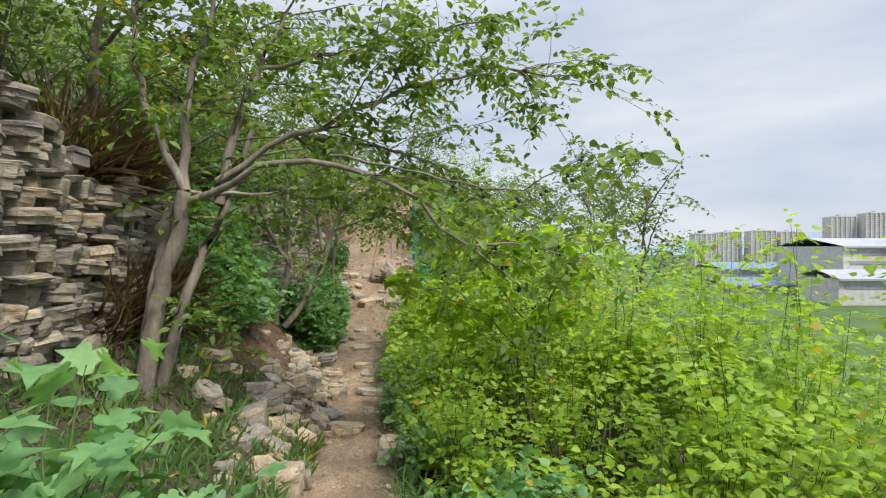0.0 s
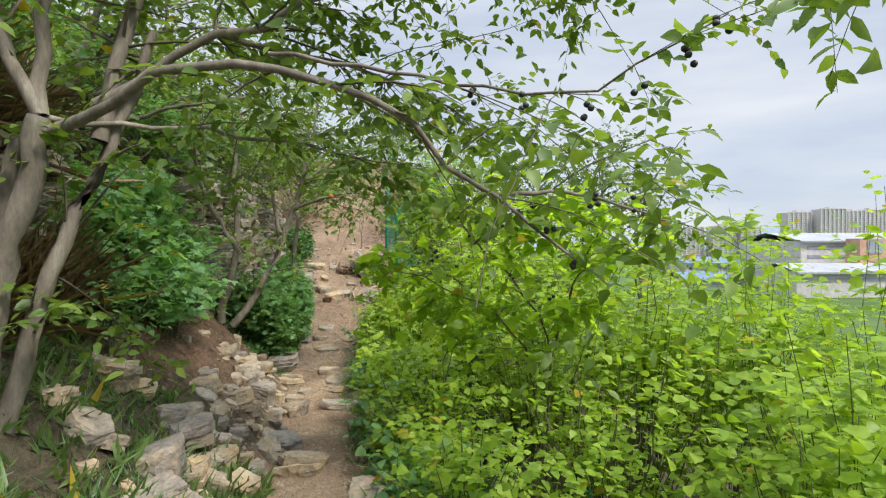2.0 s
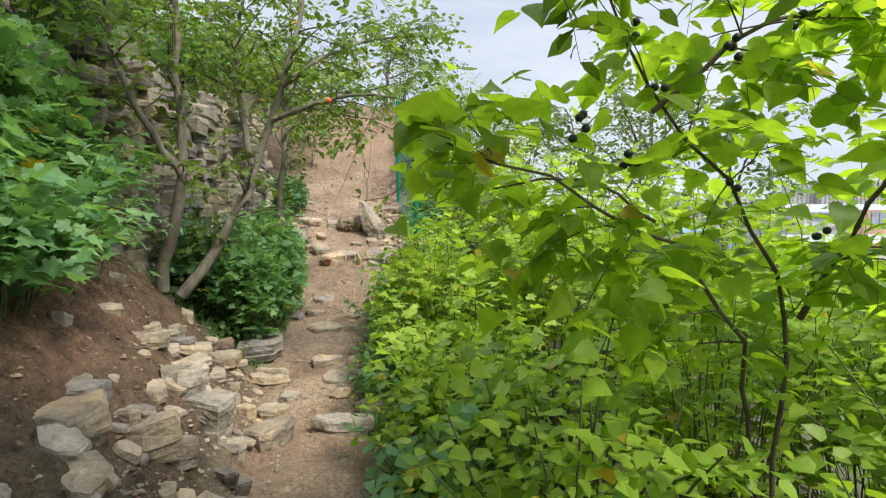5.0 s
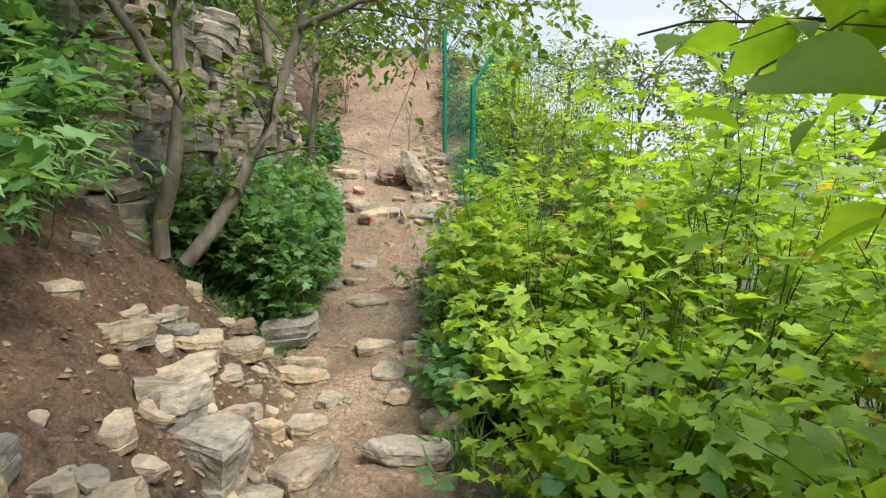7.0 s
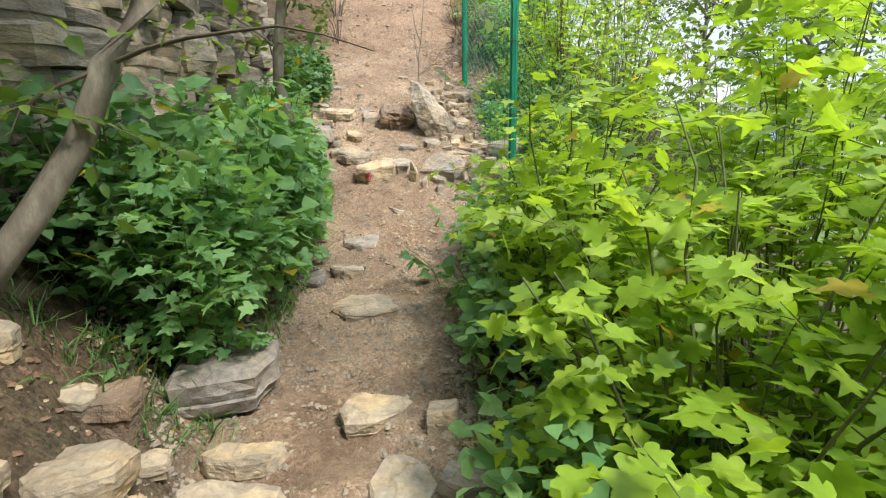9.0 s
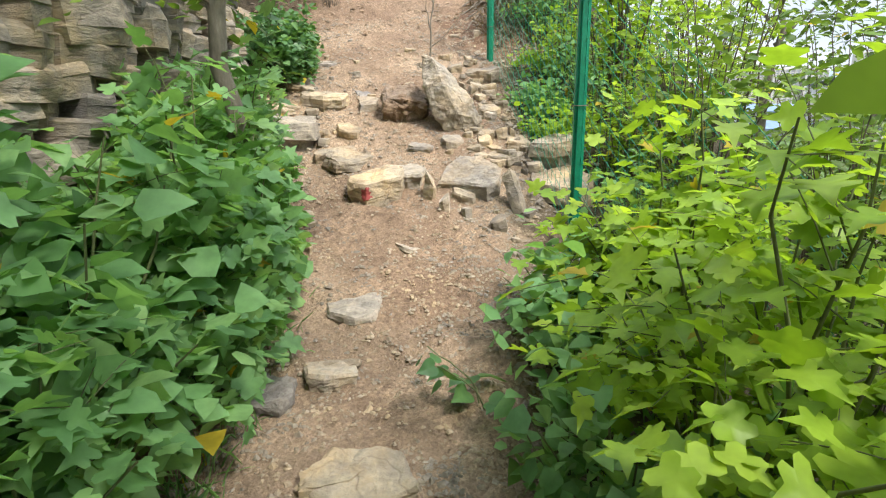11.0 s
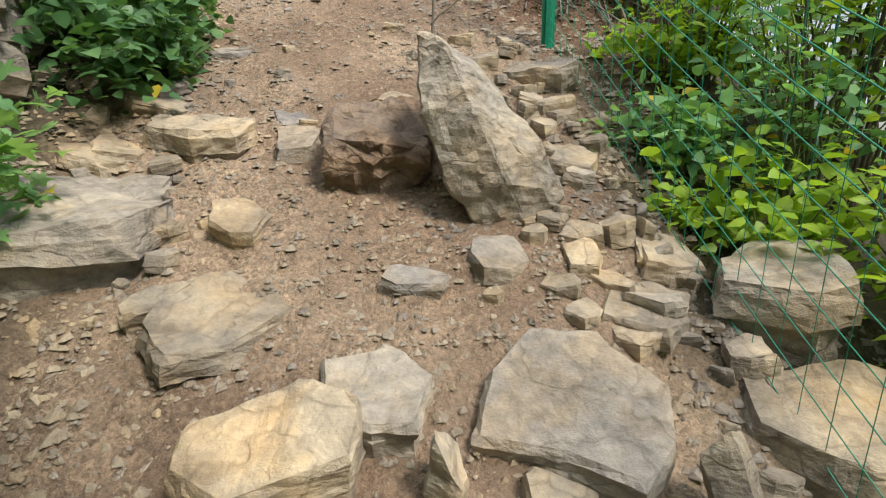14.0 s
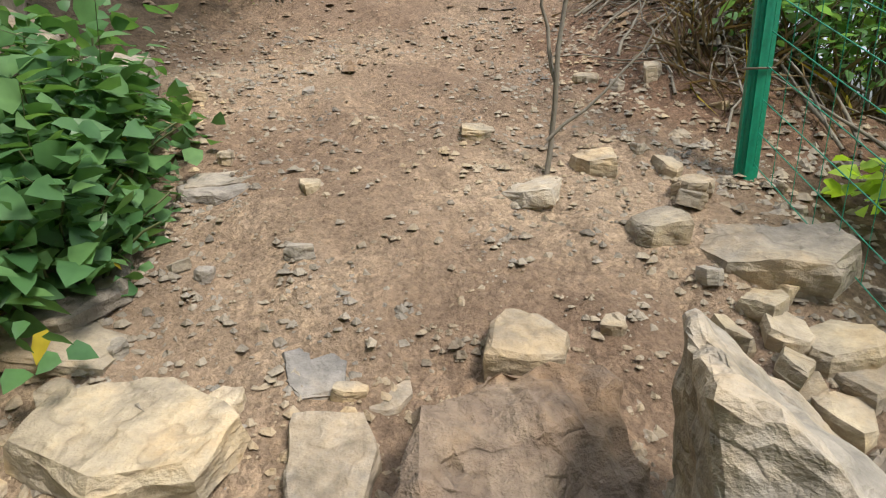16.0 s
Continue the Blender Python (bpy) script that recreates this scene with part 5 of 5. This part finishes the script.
def fence_post(x, y, tall):
    z = float(land(x, y)) - (1.1 if y < 11 else 0)
    e = tagged(new("fence_post"), "green painted steel fence post with angled top", "fence post", "fence posts")
    e.location = (x, y, z)
    bm = bmesh.new()
    bmesh.ops.create_cube(bm, size=1.0, matrix=Matrix.Translation((x, y, z + tall / 2 - 0.1)) @ Matrix.Diagonal((0.075, 0.06, tall + 0.2, 1)))
    bmesh.ops.bevel(bm, geom=[q for q in bm.edges if abs((q.verts[0].co - q.verts[1].co).z) > 0.5], offset=0.02, segments=3, affect="EDGES")
    me = bpy.data.meshes.new("shaft")
    bm.to_mesh(me)
    bm.free()
    me.materials.append(M_FENCE)
    part(e, "shaft", me)
    part(e, "top_arm", tube_mesh("top_arm", [([(x, y, z + tall - 0.02), (x + 0.12, y, z + tall + 0.18), (x + 0.24, y, z + tall + 0.38)], [0.026, 0.025, 0.022])], M_FENCE, 8))
    clamp = [([(x + 0.05 * math.cos(a), y + 0.042 * math.sin(a), z + h) for a in np.linspace(0, 6.3, 12)], [0.004] * 12) for h in (0.35, 1.0, 1.65)]
    part(e, "wire_ties", tube_mesh("wire_ties", clamp, M_TWIG, 5), "stuff")
    return e


def fence_panel(a, b, tall):
    za, zb = float(land(*a)) - (1.1 if a[1] < 11 else 0), float(land(*b)) - (1.1 if b[1] < 11 else 0)
    e = tagged(new("fence_mesh"), "green welded wire fence mesh between posts", "fence", "fence panels")
    e.location = (a[0], a[1], za)
    A, B = np.array([*a, za]), np.array([*b, zb])
    u = (B - A) / np.linalg.norm(B - A)
    A, B = A + u * 0.045, B - u * 0.045
    rows, cols = [], []
    for k in range(19):
        h = 0.06 + k * (tall - 0.1) / 18
        sag = [0, -0.012, -0.018, -0.01, 0]
        rows.append(([A + (B - A) * f + np.array([0, 0, h + s]) for f, s in zip(np.linspace(0, 1, 5), sag)], [0.0022] * 5))
    n = int(np.linalg.norm(B - A) / 0.11)
    for k in range(n + 1):
        p = A + (B - A) * k / n
        cols.append(([p + np.array([0, 0, 0.05]), p + np.array([0.004, 0, tall * 0.5]), p + np.array([0, 0, tall - 0.03])], [0.0014] * 3))
    part(e, "horizontal_wires", tube_mesh("horizontal_wires", rows, M_FENCE, 4))
    part(e, "vertical_wires", tube_mesh("vertical_wires", cols, M_FENCE, 4))


for p in FENCE:
    fence_post(*p, 2.2)
for p, q in zip(FENCE[:-1], FENCE[1:]):
    fence_panel(p, q, 2.0)

# the bare sapling and fallen sticks by the rubble
rng = np.random.default_rng(9)
bx, by = -1.56, 16.49
bz = float(land(bx, by))
tagged(new("dead_sapling", tube_mesh("dead_sapling", [(bend([(bx, by, bz - 0.05), (bx + 0.03, by, bz + 0.4), (bx + 0.08, by, bz + 0.75), (bx + 0.12, by, bz + 1.3)], 10, rng, 0.008), np.linspace(0.011, 0.004, 10)),
      (bend([(bx + 0.06, by, bz + 0.6), (bx - 0.02, by, bz + 0.8), (bx - 0.06, by + 0.02, bz + 1.1)], 8, rng, 0.01), np.linspace(0.01, 0.003, 8)),
      (bend([(bx + 0.03, by, bz + 0.3), (bx - 0.03, by + 0.03, bz + 0.55), (bx - 0.02, by, bz + 0.75)], 8, rng, 0.01), np.linspace(0.009, 0.003, 8)),
      (bend([(bx, by, bz + 0.12), (bx + 0.25, by, bz + 0.32), (bx + 0.4, by, bz + 0.55)], 8, rng, 0.01), np.linspace(0.007, 0.002, 8))], M_BARK, 6)), "bare pale dead sapling rooted in the path edge", "dead plant")
for i in range(70):
    sx, sy = rng.uniform(-1.0, -0.15), rng.uniform(16.9, 19.2)
    L, a = rng.uniform(0.35, 1.1), rng.uniform(0, 3.14)
    ends = [(sx + L * f * math.cos(a), sy + L * f * math.sin(a)) for f in (-0.5, 0, 0.5)]
    pts = [(px, py, float(land(px, py)) + 0.03 + 0.1 * rng.random()) for px, py in ends]
    tagged(new("stick", tube_mesh("stick", [(bend(pts, 7, rng, 0.012), np.linspace(0.009, 0.003, 7) * rng.uniform(0.4, 1.2))], M_BARK, 5)), "dry grey fallen stick on the soil", "stick", "fallen sticks")

# red paint daub on the marked block
mark = next(o for o in scene.objects if "red paint" in o.get("label", ""))
bm = bmesh.new()
bm.from_mesh(mark.data)
spot = mark.matrix_world.inverted() @ Vector((-2.0, 13.93, 0.09))
for _ in range(3):
    bmesh.ops.subdivide_edges(bm, edges=[q for q in bm.edges if (q.verts[0].co - spot).length < 0.12 and q.calc_length() > 0.015], cuts=1)
    bmesh.ops.triangulate(bm, faces=bm.faces)
mark.data.materials.append(M_REDPAINT)
for q in bm.faces:
    c = q.calc_center_median()
    if (c - spot).length < 0.06 + 0.022 * noise.noise(c * 45):
        q.material_index = 1
bm.to_mesh(mark.data)
bm.free()
# ---- pebbles and wall stones ----
def pebble_field(name, seed, n, y0, y1, mat, smallest, largest, label, side=(-1.0, 1.0)):
    """Loose chips lying on the trodden ground, too many to count."""
    rng = np.random.default_rng(seed)
    base = np.array([(1, 0, 0), (0.3, 0.9, 0), (-0.8, 0.6, 0), (-0.9, -0.5, 0), (0.2, -1, 0), (0.4, 0.1, 0.8), (-0.35, -0.1, 0.75)])
    tri = np.array([(0, 1, 5), (1, 2, 5), (2, 6, 5), (2, 3, 6), (3, 4, 6), (4, 5, 6), (4, 0, 5)])
    y = rng.uniform(y0, y1, n)
    s = rng.uniform(side[0], side[1], n)
    c = np.interp(y, WAY_Y, WAY_X)
    x = c + np.where(s < 0, s * (np.interp(y, LEFT_Y, LEFT_W) + 0.25), s * (np.interp(y, RIGHT_Y, RIGHT_W) + 0.25))
    near = 1.0 - 0.45 * np.exp(-(s / 0.35) ** 2)
    keep = rng.random(n) < near + 0.5 * hum(x, y, 3.0)
    x, y = x[keep], y[keep]
    m = len(x)
    size = smallest + (largest - smallest) * rng.random(m) ** 2.4
    a = rng.uniform(0, 6.28, m)
    L = base[None] * (1 + 0.18 * rng.standard_normal((m, 7, 3))) * size[:, None, None] * rng.uniform(0.55, 1.0, (m, 1, 3)) * np.array([1, 0.85, 0.75])
    X = L[:, :, 0] * np.cos(a)[:, None] - L[:, :, 1] * np.sin(a)[:, None]
    Y = L[:, :, 0] * np.sin(a)[:, None] + L[:, :, 1] * np.cos(a)[:, None]
    V = np.stack([x[:, None] + X, y[:, None] + Y, land(x, y)[:, None] - 0.16 * size[:, None] + L[:, :, 2]], -1)
    F = (tri[None] + (np.arange(m) * 7)[:, None, None]).reshape(-1, 3)
    return tagged(new(name, mesh_from(name, V.reshape(-1, 3), F, mat)), label, "gravel", kind="stuff")


pebble_field("gravel", 41, 34000, 9.5, 18.5, M_ROCK, 0.006, 0.03, "loose tan stone chips on the path")
pebble_field("gravel", 42, 7000, 9.5, 20.5, M_GREYROCK, 0.005, 0.026, "loose grey stone chips on the path")
pebble_field("gravel", 43, 5000, 2.0, 9.8, M_ROCK, 0.006, 0.04, "loose tan stone chips on the path", (-1.3, 1.0))
pebble_field("gravel", 44, 4200, 10.4, 17.5, M_ROCK, 0.015, 0.045, "small broken stones along the path edges", (0.7, 1.5))
pebble_field("gravel", 45, 5000, 10.4, 17.5, M_ROCK, 0.015, 0.045, "small broken stones along the path edges", (-1.3, -0.6))
pebble_field("soil_clods", 48, 3200, 6.6, 10.4, M_CLOD, 0.006, 0.03, "crumbled red-brown soil clods on the bank", (-3.6, -1.0))
pebble_field("gravel", 46, 420, 6.4, 10.2, M_ROCK, 0.008, 0.03, "scattered stone chips on the soil bank", (-3.4, -1.0))
pebble_field("gravel", 47, 1500, 17.5, 22.5, M_BROWNROCK, 0.02, 0.07, "reddish rubble on the steep soil slope", (-1.4, 1.4))
# loose slabs of the tumbled bank
rng = np.random.default_rng(71)
for i in range(64):
    y = rng.uniform(6.2, 10.0) if i < 46 else rng.uniform(3.6, 6.6)
    x = float(np.interp(y, WAY_Y, WAY_X) - np.interp(y, LEFT_Y, LEFT_W)) - abs(rng.normal(0.05, 0.42))
    a = rng.uniform(0.07, 0.19)
    rock(700 + i, x, y, a, a * rng.uniform(0.5, 0.95), a * rng.uniform(0.22, 0.5), rng.uniform(-50, 30), rng.uniform(-16, 16), rng.uniform(4, 26), 0.42, M_GREYROCK if i % 3 == 0 else M_ROCK, "broken flat slab tumbled on the soil bank", "tumbled slabs")
# broken stone among the weeds of the lower bank
for i in range(54):
    y = rng.uniform(4.2, 7.5)
    x = float(np.interp(y, WAY_Y, WAY_X) - np.interp(y, LEFT_Y, LEFT_W)) - abs(rng.normal(0.08, 0.5))
    a = 0.11 + 0.2 * rng.random() ** 1.5
    rock(640 + i, x, y, a, a * rng.uniform(0.6, 0.95), a * rng.uniform(0.25, 0.55), rng.uniform(-50, 30), rng.uniform(-16, 16), rng.uniform(0, 26), 0.42, M_GREYROCK if i % 2 == 0 else M_ROCK, "broken grey-tan stone among bank weeds", "stones of the lower bank")
# rubble heaped along both edges of the climb
for i in range(90):
    y = rng.uniform(13.3, 17.4)
    w = float(np.interp(y, WAY_Y, WAY_X))
    x = w + rng.uniform(0.62, 1.2) if i < 56 else w - rng.uniform(0.6, 1.25)
    a = 0.05 + 0.10 * rng.random() ** 1.6
    rock(800 + i, x, y, a, a * rng.uniform(0.55, 1.0), a * rng.uniform(0.3, 0.6), rng.uniform(-80, 80), rng.uniform(-14, 14), rng.uniform(-14, 14), 0.4, M_GREYROCK if i % 5 == 0 else M_ROCK, "pale broken stone in the rubble edge", "rubble stones")


def dry_wall(name, seed, y0, y1, row, long_, label, near):
    """A dry-laid wall: uneven courses of thin broken stones before an earth core; those farthest from the way are one filling."""
    rng = np.random.default_rng(seed)
    shapes = [stone_mesh(900 + seed * 20 + i, 1, 1, 1, M_WALLSTONE, 0.02) for i in range(10)]
    wall = tagged(new(name), label, "wall", kind="structure")
    ym = (y0 + y1) / 2
    wall.location = (float(np.interp(ym, WALL_Y, WALL_X)), ym, 0)
    z = min(float(land(np.interp(y, WALL_Y, WALL_X) + 0.15, y)) for y in np.linspace(y0, y1, 12)) - 0.1
    laid = []
    while z < 2.9:
        h = row * rng.uniform(0.55, 1.5)
        y = y0 - rng.random() * long_
        while y < y1:
            L = long_ * rng.uniform(0.4, 1.8)
            yc = y + L / 2
            hh = h * rng.uniform(0.8, 1.25)
            x = float(np.interp(yc, WALL_Y, WALL_X))
            top = float(np.interp(yc, WALL_Y, WALL_TOP)) + rng.uniform(-0.12, 0.12)
            if z + h * 0.5 < top and z + h > float(land(x + 0.18, yc)) - 0.05:
                m = pose(x - 0.05 + rng.uniform(-0.07, 0.08) + 0.05 * (1 - z / 2.5), yc, z + h / 2, rng.uniform(-7, 7), rng.uniform(-7, 7), rng.uniform(-14, 14)) @ Matrix.Diagonal((0.4, L * 1.16, hh * 1.2, 1))
                laid.append((abs(yc - near), m, int(rng.integers(10))))
            y += L
        z += h * 0.95
    laid.sort(key=lambda q: q[0])
    for _, m, k in laid[:300]:
        ob = new("stone", shapes[k])
        ob.parent = wall
        ob.matrix_parent_inverse = Matrix.Translation(-wall.location)
        ob.matrix_basis = m
    if laid[300:]:
        bm = bmesh.new()
        for _, m, k in laid[300:]:
            n = len(bm.verts)
            bm.from_mesh(shapes[k])
            bm.verts.ensure_lookup_table()
            for v in bm.verts[n:]:
                v.co = m @ v.co
        me = bpy.data.meshes.new("stone_filling")
        bm.to_mesh(me)
        bm.free()
        me.materials.append(M_WALLSTONE)
        part(wall, "stone_filling", me, "stuff")


dry_wall("wall_dry_stone_1", 1, 2.4, 6.5, 0.085, 0.25, "dry-laid wall of grey and tan flat stones", 4.4)
dry_wall("wall_dry_stone_2", 2, 9.0, 15.8, 0.13, 0.36, "rough dry-laid rubble wall behind shrubs", 11.0)
